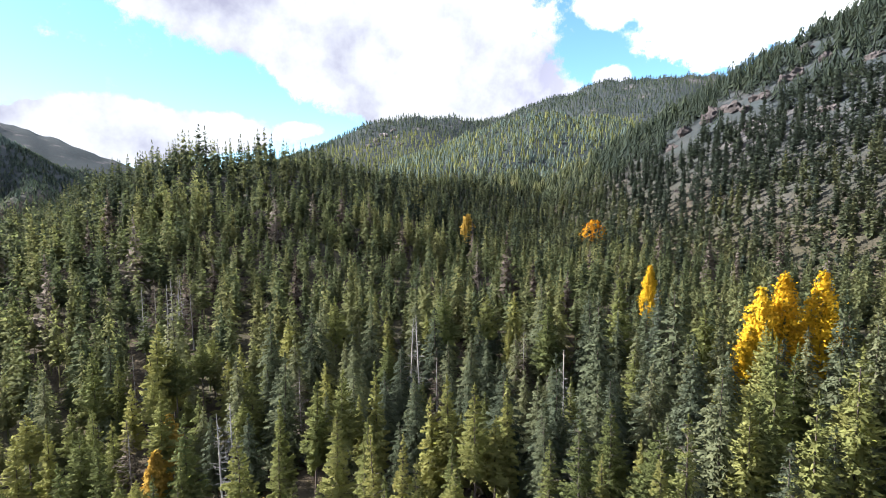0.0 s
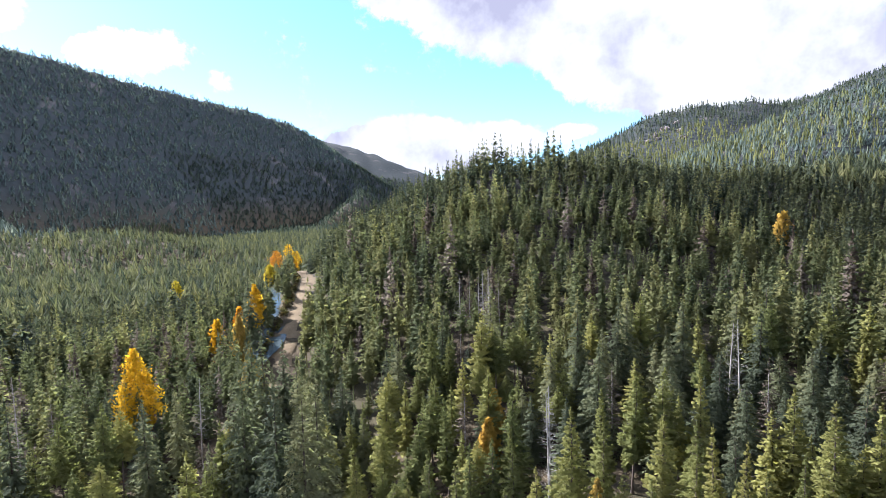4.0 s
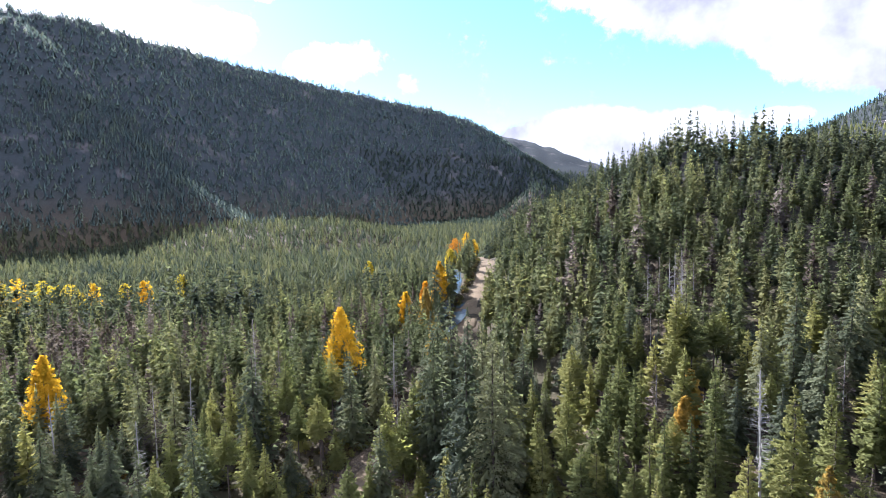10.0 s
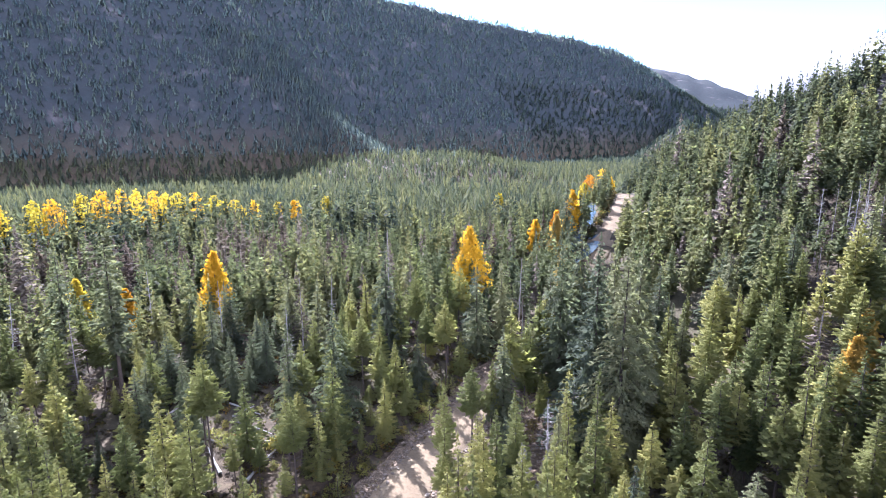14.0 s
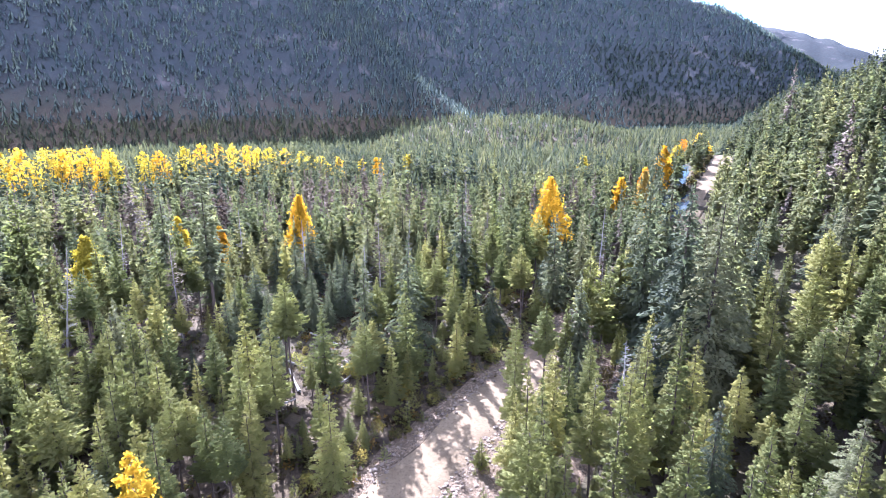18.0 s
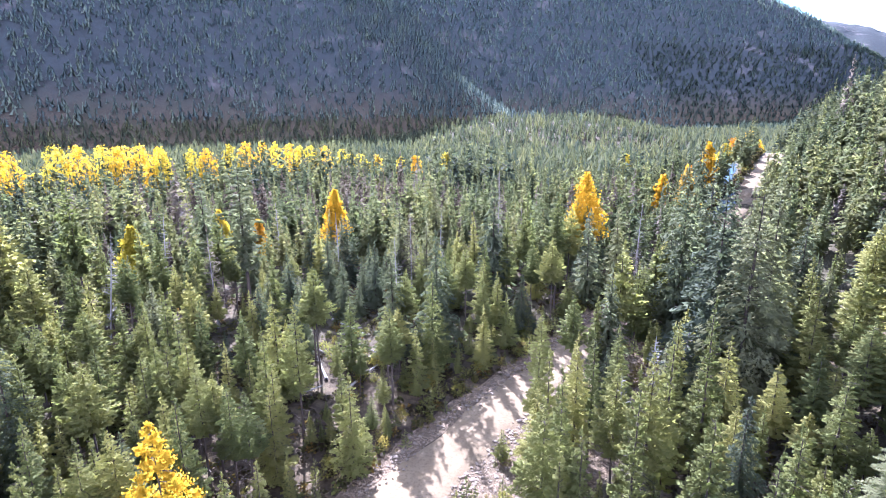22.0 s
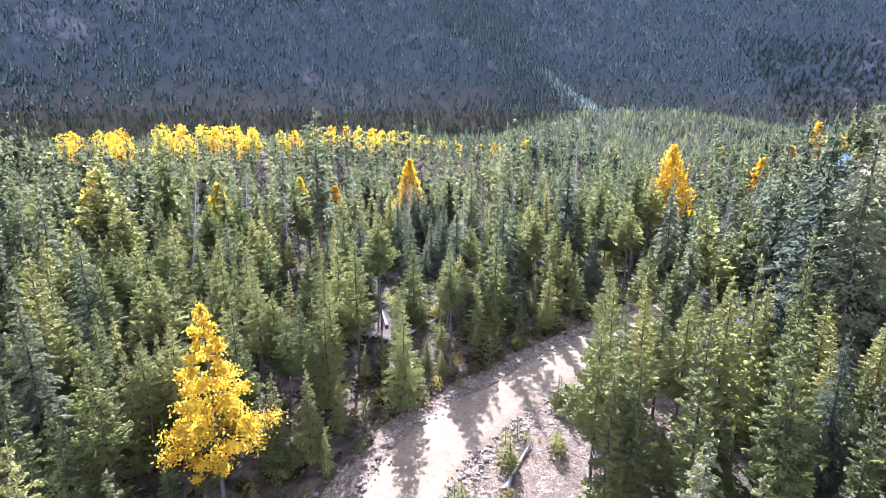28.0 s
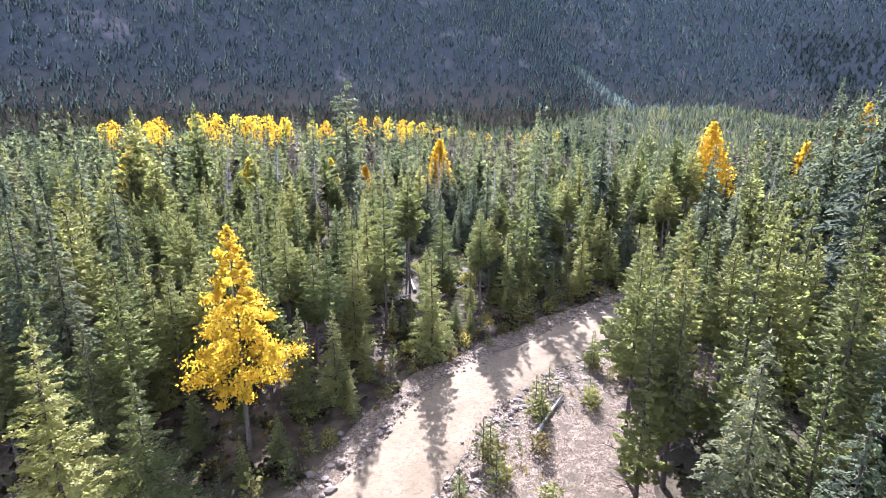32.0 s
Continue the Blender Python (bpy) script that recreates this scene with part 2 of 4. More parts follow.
def smooth_line(pts, step):
    """A Catmull-Rom line through the points."""
    out = []
    p = [np.array(q, float) for q in pts]
    p = [2 * p[0] - p[1]] + p + [2 * p[-1] - p[-2]]
    for a, b, c, d in zip(p, p[1:], p[2:], p[3:]):
        n = max(2, int(np.linalg.norm(c - b) / step))
        for i in range(n):
            t = i / n
            out.append(0.5 * (2 * b + (c - a) * t + (2 * a - 5 * b + 4 * c - d) * t * t + (3 * b - 3 * c + d - a) * t**3))
    return np.array(out + [p[-2]])


road_line = smooth_line(ROAD, 1.0)


def waves(x, y, size, seed, octaves=4):
    """Soft noise between about -1 and 1, from crossing waves."""
    r = np.random.RandomState(seed)
    out = np.zeros_like(x, float)
    amp = 1.0
    for _ in range(octaves):
        for _ in range(3):
            a, ph = r.uniform(0, 6.283), r.uniform(0, 6.283)
            u = (x * math.cos(a) + y * math.sin(a)) * 6.283 / size
            v = (x * math.sin(a) - y * math.cos(a)) * 6.283 / size
            out += amp * np.sin(u + ph + 1.3 * np.sin(v * 0.7 + ph * 2)) / 3
        amp *= 0.5
        size *= 0.47
    return out


def road_gap(x, y):
    best = np.full(x.shape, 1e9)
    for px, py in road_line[::3]:
        best = np.minimum(best, (x - px) ** 2 + (y - py) ** 2)
    return np.sqrt(best)


def bare_land(x, y):
    r = np.hypot(x + 20, y)
    z = -12.5 * (1 - np.exp(-np.maximum(0, r - 60) / 200.0))
    north = 1 / (1 + np.exp(-(x + 90) / 25.0))
    z = z * (1 - north) + north * np.clip((y - 55) * 0.11, 0, 60)
    side = 0.64 * (x + 54) + 0.77 * (y - 7.5)
    b = np.clip((side - 14) / 38, 0, 1)
    z = z + (9 * b * b * (3 - 2 * b)) * np.clip((260 - y) / 160, 0, 1) * np.clip((190 + x) / 90, 0, 1)
    for slope, pts in RIDGES:
        top = np.full(x.shape, -1e9)
        for px, py, pz in pts:
            top = np.maximum(top, pz - slope * np.hypot(x - px, y - py))
        d = top - z
        z = np.where(d > 8, top, np.where(d < -8, z, z + (d + 8) ** 2 / 32))
    rise = np.clip((z + 5) / 120, 0, 1)
    return z + waves(x, y, 260, 3) * 8 * rise * np.clip(r / 900, 0, 1) + waves(x, y, 34, 5) * 1.0 * np.clip((r - 40) / 150, 0.12, 1)


def land(x, y):
    x, y = np.atleast_1d(np.asarray(x, float)), np.atleast_1d(np.asarray(y, float))
    z = bare_land(x, y)
    near = np.hypot(x + 120, y - 70) < 420
    if near.any():
        xs, ys = x[near], y[near]
        best, lvl = np.full(xs.shape, 1e9), np.zeros(xs.shape)
        for (px, py), pz in zip(road_line[::3], ROAD_Z[::3]):
            d = (xs - px) ** 2 + (ys - py) ** 2
            lvl = np.where(d < best, pz, lvl)
            best = np.minimum(best, d)
        w = 1 - np.clip((np.sqrt(best) - 3.5) / 9.0, 0, 1)
        w = w * w * (3 - 2 * w)
        z[near] = z[near] * (1 - w) + lvl * w
    return z


raw = bare_land(road_line[:, 0], road_line[:, 1])
ROAD_Z = np.convolve(np.pad(raw, 20, mode="edge"), np.ones(41) / 41, mode="valid")


# ---- mesh helpers ----
def mesh_np(name, verts, faces, facing=None, tint=None, smooth=False):
    """A mesh from arrays; all faces have the same number of corners."""
    verts, faces = np.asarray(verts, np.float32), np.asarray(faces, np.int32)
    me = bpy.data.meshes.new(name)
    k = faces.shape[1]
    me.vertices.add(len(verts))
    me.vertices.foreach_set("co", verts.ravel())
    me.loops.add(faces.size)
    me.loops.foreach_set("vertex_index", faces.ravel())
    me.polygons.add(len(faces))
    me.polygons.foreach_set("loop_start", np.arange(0, faces.size, k, dtype=np.int32))
    me.polygons.foreach_set("use_smooth", np.full(len(faces), smooth))
    if tint is not None:
        a = me.attributes.new("tint", "FLOAT", "POINT")
        a.data.foreach_set("value", np.asarray(tint, np.float32))
    if facing is not None:
        a = me.attributes.new("facing", "FLOAT_VECTOR", "POINT")
        a.data.foreach_set("vector", np.asarray(facing, np.float32).ravel())
    me.update(calc_edges=True)
    return me


def put_mesh(name, me, mat, parent=None, label=""):
    ob = new(name, me)
    if mat:
        me.materials.append(mat)
    if parent:
        ob.parent = parent
    return tagged(ob, label) if label else ob


# ---- ground ----
def make_ground_material():
    m, g = material("forest_floor")
    pos = g.add("ShaderNodeNewGeometry").outputs["Position"]
    n1, n2, n3 = g.noise(pos, 0.03, 6.0, 0.65), g.noise(pos, 0.6, 5.0, 0.65), g.noise(pos, 7.0, 4.0, 0.7)
    soil = g.ramp(n2, (0.3, (0.026, 0.019, 0.013)), (0.48, (0.058, 0.043, 0.027)), (0.6, (0.11, 0.083, 0.05)), (0.72, (0.05, 0.056, 0.022)))
    moss = g.ramp(n3, (0.3, (0.034, 0.031, 0.017)), (0.7, (0.085, 0.072, 0.042)))
    c = g.mix(g.step(n1, 0.42, 0.62), soil, moss)
    # haze-blue tint, bare scree and rock high on the slopes
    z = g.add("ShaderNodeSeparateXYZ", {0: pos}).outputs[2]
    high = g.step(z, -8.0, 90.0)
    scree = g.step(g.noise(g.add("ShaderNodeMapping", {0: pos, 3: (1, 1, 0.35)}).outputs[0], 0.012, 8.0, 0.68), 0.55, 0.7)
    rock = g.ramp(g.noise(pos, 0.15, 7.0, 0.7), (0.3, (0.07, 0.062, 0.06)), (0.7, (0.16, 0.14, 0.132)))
    # bluish distance haze mixed into the soil colour, stronger with height
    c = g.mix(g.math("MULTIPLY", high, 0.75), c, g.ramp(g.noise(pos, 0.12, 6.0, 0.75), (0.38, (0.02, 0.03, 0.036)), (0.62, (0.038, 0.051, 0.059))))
    c = g.mix(g.math("MULTIPLY", high, scree), c, rock)
    finish(g, c, 0.95, g.math("ADD", n3, n2), 0.8, 0.15, spec=0.1)
    return m


mat_ground = make_ground_material()
radii = np.concatenate([[0.005, 1.0], np.geomspace(3, 1000, 200), np.linspace(1015, 2400, 95), np.geomspace(2450, 4800, 18)])
angles = np.concatenate([np.arange(-45, 140, 0.5), np.arange(140, 315, 3.5)])
rr, aa = np.meshgrid(radii, np.radians(angles), indexing="ij")
gx, gy = -4 - rr * np.sin(aa), -7 + rr * np.cos(aa)
gz = land(gx.ravel(), gy.ravel())
na, nr = len(angles), len(radii)
ii, jj = np.meshgrid(np.arange(nr - 1), np.arange(na), indexing="ij")
j2 = (jj + 1) % na
quads = np.stack([ii * na + jj, (ii + 1) * na + jj, (ii + 1) * na + j2, ii * na + j2], -1).reshape(-1, 4)
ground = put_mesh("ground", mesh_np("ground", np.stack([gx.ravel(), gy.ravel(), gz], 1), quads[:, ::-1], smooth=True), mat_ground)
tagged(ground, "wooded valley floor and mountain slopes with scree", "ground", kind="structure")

# ---- road ----
def make_road_material():
    m, g = material("gravel_road")
    pos = g.add("ShaderNodeNewGeometry").outputs["Position"]
    n1, n2, n3 = g.noise(pos, 0.35, 5.0, 0.6), g.noise(pos, 4.0, 5.0, 0.7), g.noise(pos, 30.0, 3.0, 0.7)
    c = g.ramp(n1, (0.3, (0.14, 0.103, 0.06)), (0.7, (0.205, 0.156, 0.094)))
    c = g.mix(g.math("MULTIPLY", g.step(n2, 0.48, 0.66), 0.75), c, (0.115, 0.082, 0.048, 1))
    finish(g, c, 0.95, g.math("ADD", g.math("MULTIPLY", n2, 2.0), n3), 0.5, 0.04, spec=0.15)
    return m


mat_road = make_road_material()


def ribbon(line, levels, offs, heights, wob=0.0, seed=1):
    """Cross-sections laid along a line."""
    tan = np.gradient(line, axis=0)
    nrm = np.stack([-tan[:, 1], tan[:, 0]], 1) / np.linalg.norm(tan, axis=1)[:, None]
    v = []
    s = np.arange(len(line)) * 1.0
    for k, (o, h) in enumerate(zip(offs, heights)):
        o2 = o + wob * waves(s, s * 0 + k * 0.0 + (o > 0) * 50, 14, seed) * (abs(o) > 1.5)
        v.append(np.column_stack([line + nrm * o2[:, None], levels + h]))
    v = np.stack(v, 1)
    n, k = v.shape[:2]
    i, j = np.meshgrid(np.arange(n - 1), np.arange(k - 1), indexing="ij")
    f = np.stack([i * k + j, (i + 1) * k + j, (i + 1) * k + j + 1, i * k + j + 1], -1).reshape(-1, 4)
    return v.reshape(-1, 3), f


v, f = ribbon(road_line, ROAD_Z, [-3.0, -2.6, -1.3, -0.8, 0, 0.8, 1.3, 2.6, 3.0], [-0.25, 0.05, 0.06, 0.1, 0.13, 0.1, 0.06, 0.05, -0.25], 0.5)
road = tagged(put_mesh("road", mesh_np("road", v, f[:, ::-1], smooth=True), mat_road), "pale packed gravel forest road with two worn tracks", "road", kind="structure")


# ---- trees ----
def outward(P, r, loose=0.22, rise=0.55):
    """The way that sprays at the places P face: out from the trunk and up, each a little differently."""
    n = np.column_stack([P[:, :2] / (np.linalg.norm(P[:, :2], axis=1)[:, None] + 0.05), np.full(len(P), rise)])
    n = n + r.normal(0, loose, n.shape)
    return n / np.linalg.norm(n, axis=1)[:, None]


def conifer(seed, h, base, width, whorls, per, sprays, droop, up, size, ragged=0.25, slim=0.2, power=0.8, low=0.12, inner=0.2, core=0.0, fan=0.2):
    """Crown of a conifer: tufts of needles fanned along drooping or rising branches. base: share of the height below the crown; low: where it is widest."""
    r = np.random.RandomState(seed)
    P, D = [], []
    for k in range(whorls):
        u = (k + 0.5) / whorls
        a0 = r.uniform(0, 6.283)
        for b in range(per if u < 0.85 else max(3, per - 2)):
            uu = min(0.985, max(0, u + r.uniform(-0.7, 0.7) / whorls))
            prof = (1 - uu) ** power * min(1, 0.5 + 0.5 * uu / low)
            z0 = h * (base + (0.985 - base) * uu)
            L = width * (0.05 + prof) * r.uniform(1 - ragged * 1.6, 1 + ragged * 0.7)
            a = a0 + 6.283 * b / per + r.uniform(-0.45, 0.45)
            n = max(3, int(sprays * (0.25 + 0.75 * L / width)))
            s = inner + (1 - inner) * np.sqrt((np.arange(n) + r.uniform(0, 1, n)) / n)
            side = r.uniform(-1, 1, n) * fan * L * (1.25 - 0.85 * s)
            zz = z0 + L * (up * s - droop * s * s) + r.normal(0, 0.16, n) * size
            ca, sa = math.cos(a), math.sin(a)
            P.append(np.stack([ca * L * s - sa * side, sa * L * s + ca * side, zz], 1))
            turn = a + r.uniform(-1.1, 1.1, n)
            d = np.stack([np.cos(turn), np.sin(turn), up - 1.6 * droop * s + r.uniform(-0.45, 0.6, n)], 1)
            D.append(d / np.linalg.norm(d, axis=1)[:, None] * (size * r.uniform(0.6, 1.25, n) * (0.32 + 0.68 * L / width))[:, None])
    a = r.uniform(0, 6.283, 7)  # the leader
    P.append(np.stack([0 * a, 0 * a, h * (0.93 + 0.01 * np.arange(7))], 1))
    D.append(np.stack([np.cos(a) * 0.2, np.sin(a) * 0.2, 0.8 + 0 * a], 1) * min(size, 0.7) * 0.9)
    if core:  # the dense shaded heart of the crown
        n = int(core * sum(len(q) for q in P))
        u = 1 - np.sqrt(r.uniform(0, 1, n))
        rad = width * (1 - u) ** power * np.minimum(1, 0.5 + 0.5 * u / low) * r.uniform(0.08, 0.55, n)
        a = r.uniform(0, 6.283, n)
        P.append(np.stack([np.cos(a) * rad, np.sin(a) * rad, h * (base + (0.97 - base) * u) - droop * rad], 1))
        d = np.stack([np.cos(a), np.sin(a), r.uniform(-0.9, 0.5, n)], 1)
        D.append(d * (size * 1.7 * r.uniform(0.6, 1.2, n) * (0.35 + 0.65 * (1 - u)))[:, None])
    P, D = np.concatenate(P), np.concatenate(D)
    ln = np.linalg.norm(D, axis=1)[:, None]
    W = np.cross(D, r.normal(0, 1, D.shape) + np.array([0, 0, 1.0]))
    W *= slim * ln * r.uniform(0.8, 1.3, ln.shape) / np.linalg.norm(W, axis=1)[:, None]
    flip = np.where(r.uniform(0, 1, ln.shape) < 0.3, -1, 1)
    V = np.stack([P - flip * D * 0.45 + W, P - flip * D * 0.45 - W, P + flip * D * 0.55], 1).reshape(-1, 3)
    N = np.repeat(outward(P, r), 3, axis=0)
    return V, np.arange(len(V)).reshape(-1, 3), N


def stem(h, r0, r1, sides=7, seed=0, bend=0.02, segs=6):
    """A tapered trunk that bends a little."""
    r = np.random.RandomState(seed)
    V, F = [], []
    off = np.zeros(2)
    for k in range(segs + 1):
        t = k / segs
        rad = (r0 * (1 - t) + r1 * t) * (1.35 if k == 0 else 1)
        for s in range(sides):
            a = 6.283 * s / sides
            V.append((off[0] + rad * math.cos(a), off[1] + rad * math.sin(a), t * h - (0.4 if k == 0 else 0)))
        off = off + r.uniform(-1, 1, 2) * bend * h / segs
        if k:
            for s in range(sides):
                F.append(((k - 1) * sides + s, (k - 1) * sides + (s + 1) % sides, k * sides + (s + 1) % sides, k * sides + s))
    return np.array(V), np.array(F)


def bare_limbs(seed, h, base, width, n, r0=0.03):
    """Thin bare limbs as three-sided tapers: quads with a shared tip edge."""
    r = np.random.RandomState(seed)
    V, F = [], []

    def limb(p, d, ln, rad, deep):
        q = p + d * ln
        s1 = np.cross(d, (0.3, 0.2, 1.0))
        s1 /= np.linalg.norm(s1)
        s2 = np.cross(d, s1)
        i = len(V)
        for c, w in ((p, rad), (q, rad * 0.3)):
            for a in (0, 2.094, 4.189):
                V.append(c + w * (s1 * math.cos(a) + s2 * math.sin(a)))
        for s in range(3):
            F.append((i + s, i + (s + 1) % 3, i + 3 + (s + 1) % 3, i + 3 + s))
        if deep:
            for _ in range(3):
                e = d + r.uniform(-0.8, 0.8, 3)
                e /= np.linalg.norm(e)
                limb(p + d * ln * r.uniform(0.3, 0.95), e, ln * r.uniform(0.3, 0.5), rad * 0.5, deep - 1)

    for _ in range(n):
        u = r.uniform(0, 1)
        a = r.uniform(0, 6.283)
        d = np.array([math.cos(a), math.sin(a), r.uniform(-0.15, 0.6)])
        limb(np.array([0, 0, h * (base + (0.97 - base) * u)]), d / np.linalg.norm(d), width * (1.05 - u) * r.uniform(0.5, 1.1) + 0.15, r0, 1)
    return np.array(V), np.array(F)


def thing(name, label, category, group=""):
    return tagged(new(name), label, category, group)


def make_tree(name, label, crown, bark, leaf, h, r0, seed, category="tree", group="", limbs=None):
    t = thing(name, label, category, group)
    if limbs:  # branches that carry the needles, dead ones low on the trunk
        put_mesh("bough", mesh_np("bough", *bare_limbs(seed + 60, h, 0.06, limbs, 48, 0.022)), bark, t)["kind"] = "stuff"
    put_mesh("trunk", mesh_np("trunk", *stem(h * 0.9, r0, 0.02, seed=seed), smooth=True), bark, t)
    put_mesh("crown", mesh_np("crown", *crown), leaf, t)
    return t


def pine_crown(seed, h, width, base, whorls, sprays, size, core=0.0):
    return conifer(seed, h, base, width, whorls, 5, sprays, 0.1, 0.32, size, 0.2, slim=0.26, power=0.95, low=0.1, inner=0.2, core=core, fan=0.3)


def spruce_crown(seed, h, width, whorls, sprays, size, core=0.0):
    return conifer(seed, h, 0.03, width, whorls, 6, sprays, 0.34, 0.08, size, 0.17, slim=0.24, power=0.98, low=0.06, core=core, fan=0.32)


def fir_crown(seed, h, width, whorls, sprays, size, core=0.0):
    return conifer(seed, h, 0.03, width, whorls, 6, sprays, 0.2, 0.3, size, 0.2, slim=0.24, power=1.0, low=0.08, core=core, fan=0.3)


def leafy_crown(seed, h, width, n=1500, base=0.2, size=0.3, low=0.25, limbs=60, power=0.72, clump=1.0):
    """Broad-leaved crown: clumps of small leaves at the ends of rising limbs, widest low down, with gaps between them."""
    r = np.random.RandomState(seed)
    u = (np.arange(limbs) + r.uniform(0, 1, limbs)) / limbs
    prof = np.where(u < low, 0.6 + 0.4 * u / low, np.maximum(0.02, 1 - (u - low) / (1.02 - low)) ** power)
    a = np.arange(limbs) * 2.4 + r.uniform(-0.5, 0.5, limbs)
    rad = width * prof * r.uniform(0.35, 1.0, limbs)
    C = np.stack([rad * np.cos(a), rad * np.sin(a), h * (base + (0.97 - base) * u) + rad * 0.12], 1)
    S = clump * width * (0.045 + 0.26 * prof) * r.uniform(0.6, 1.25, limbs)
    k = r.choice(limbs, n, p=(prof + 0.08) / (prof + 0.08).sum())
    P = C[k] + r.normal(0, 1, (n, 3)) * S[k][:, None] * np.array([0.75, 0.75, 0.42])
    d = r.normal(0, 1, (n, 3)) + np.array([0, 0, 0.3])
    d /= np.linalg.norm(d, axis=1)[:, None]
    w = np.cross(d, r.normal(0, 1, (n, 3)))
    ln = (size * r.uniform(0.6, 1.25, n))[:, None]
    w *= 0.4 * ln / np.linalg.norm(w, axis=1)[:, None]
    d = d * ln
    V = np.stack([P, P + d * 0.5 + w, P + d, P + d * 0.5 - w], 1).reshape(-1, 3)
    N = np.repeat(outward(P + 0.5 * (P - C[k]), r, 0.28, 0.45), 4, axis=0)
    return V, np.arange(len(V)).reshape(-1, 4), N


PINE_LABEL = "slender lodgepole pine with yellow-green needles above a bare lower trunk"
SPRUCE_LABEL = "dense dark green spruce with branches down to the ground"
protos = {"pine": [], "spruce": [], "pine_far": [], "spruce_far": [], "sapling": [], "fir": [], "pine_close": [], "fir_close": [], "spruce_close": [], "fir_wide": [], "old_pine": []}
REF = {"fir_wide": 12.0, "old_pine": 24.0, "fir": 10.0, "fir_close": 10.0, "pine_close": 12.0, "spruce_close": 13.0, "pine": 12.0, "pine_far": 13.0, "spruce": 14.0, "spruce_far": 15.0, "sapling": 3.0}
FIR_LABEL = "young fir with soft bright green branches down to the ground"
OLD_LABEL = "old broad-topped pine standing high above the valley forest"
for s in range(7):
    protos["pine"].append(make_tree("lodgepole_pine", PINE_LABEL, pine_crown(10 + s, 12.0, 1.45 + 0.12 * s, 0.16 + 0.06 * s, 26, 32, 0.42, 0.16), mat_bark, mat_pine, 12.0, 0.12, s, group="valley pines"))
    protos["pine_far"].append(make_tree("lodgepole_pine", PINE_LABEL, pine_crown(40 + s, 13.0, 1.6 + 0.14 * s, 0.16 + 0.05 * s, 19, 17, 0.66, 0.25), mat_bark, mat_pine, 13.0, 0.13, s, group="valley pines"))
for s in range(6):
    protos["spruce"].append(make_tree("spruce", SPRUCE_LABEL, spruce_crown(30 + s, 14.0, 2.7 + 0.2 * s, 26, 36, 0.5, 0.3), mat_bark, mat_spruce, 14.0, 0.17, s, group="valley spruces"))
    protos["spruce_far"].append(make_tree("spruce", SPRUCE_LABEL, spruce_crown(60 + s, 15.0, 2.9 + 0.22 * s, 20, 19, 0.76, 0.35), mat_bark, mat_spruce, 15.0, 0.18, s, group="valley spruces"))
for s in range(4):
    protos["sapling"].append(make_tree("pine_sapling", "young bright green pine growing on the gravel verge", conifer(80 + s, 3.0, 0.04, 0.75, 10, 5, 16, 0.08, 0.4, 0.24, 0.3, slim=0.2), mat_bark, mat_pine, 3.0, 0.04, s, group="roadside saplings"))
for s in range(6):
    protos["fir"].append(make_tree("young_fir", FIR_LABEL, fir_crown(110 + s, 10.0, 2.0 + 0.15 * s, 22, 34, 0.42, 0.25), mat_bark, mat_pine, 10.0, 0.11, s, group="young firs"))
for s in range(4):
    protos["pine_close"].append(make_tree("lodgepole_pine", PINE_LABEL, pine_crown(210 + s, 12.0, 1.4 + 0.16 * s, 0.14 + 0.11 * s, 34, 62, 0.25, 0.07), mat_bark, mat_pine, 12.0, 0.12, s, group="valley pines", limbs=1.3))
    protos["spruce_close"].append(make_tree("spruce", SPRUCE_LABEL, spruce_crown(230 + s, 13.0, 2.5 + 0.25 * s, 32, 84, 0.27, 0.22), mat_bark, mat_spruce, 13.0, 0.16, s, group="valley spruces", limbs=1.7))
    protos["fir_close"].append(make_tree("young_fir", FIR_LABEL, fir_crown(250 + s, 10.0, 1.8 + 0.18 * s, 28, 68, 0.25, 0.16), mat_bark, mat_pine, 10.0, 0.11, s, group="young firs", limbs=1.4))
for s in range(2):
    protos["fir_wide"].append(make_tree("young_fir", "bushy young fir with bright green boughs sweeping to the ground", fir_crown(270 + s, 12.0, 3.0, 28, 150, 0.23, 0.2), mat_bark, mat_pine, 12.0, 0.14, s, group="young firs", limbs=2.2))
    protos["old_pine"].append(make_tree("old_pine", OLD_LABEL, conifer(290 + s, 24.0, 0.3, 3.2, 20, 5, 70, 0.25, 0.25, 0.5, 0.45, slim=0.26, power=0.42, low=0.3, core=0.2), mat_bark, mat_spruce, 24.0, 0.3, s, group="old pines", limbs=2.6))
used = set()


def plant(kind, x, y, h, turn, k, lean=0.0):
    """Stand one of the built trees at a place, h metres high."""
    src = protos[kind][k % len(protos[kind])]
    z = float(land(x, y)[0])
    s = h / REF[kind]
    wide = s * 0.6 + 0.4 if s > 0.7 else s * 1.1
    wide *= 1.15 if y > 20 and x > -60 else 1.0
    m = pose(x, y, z - 0.05, lean, 0, turn)
    ob = src if src not in used else copy_thing(src, m)
    used.add(src)
    ob.matrix_basis = m @ Matrix.Diagonal((wide, wide, s, 1))
    return ob


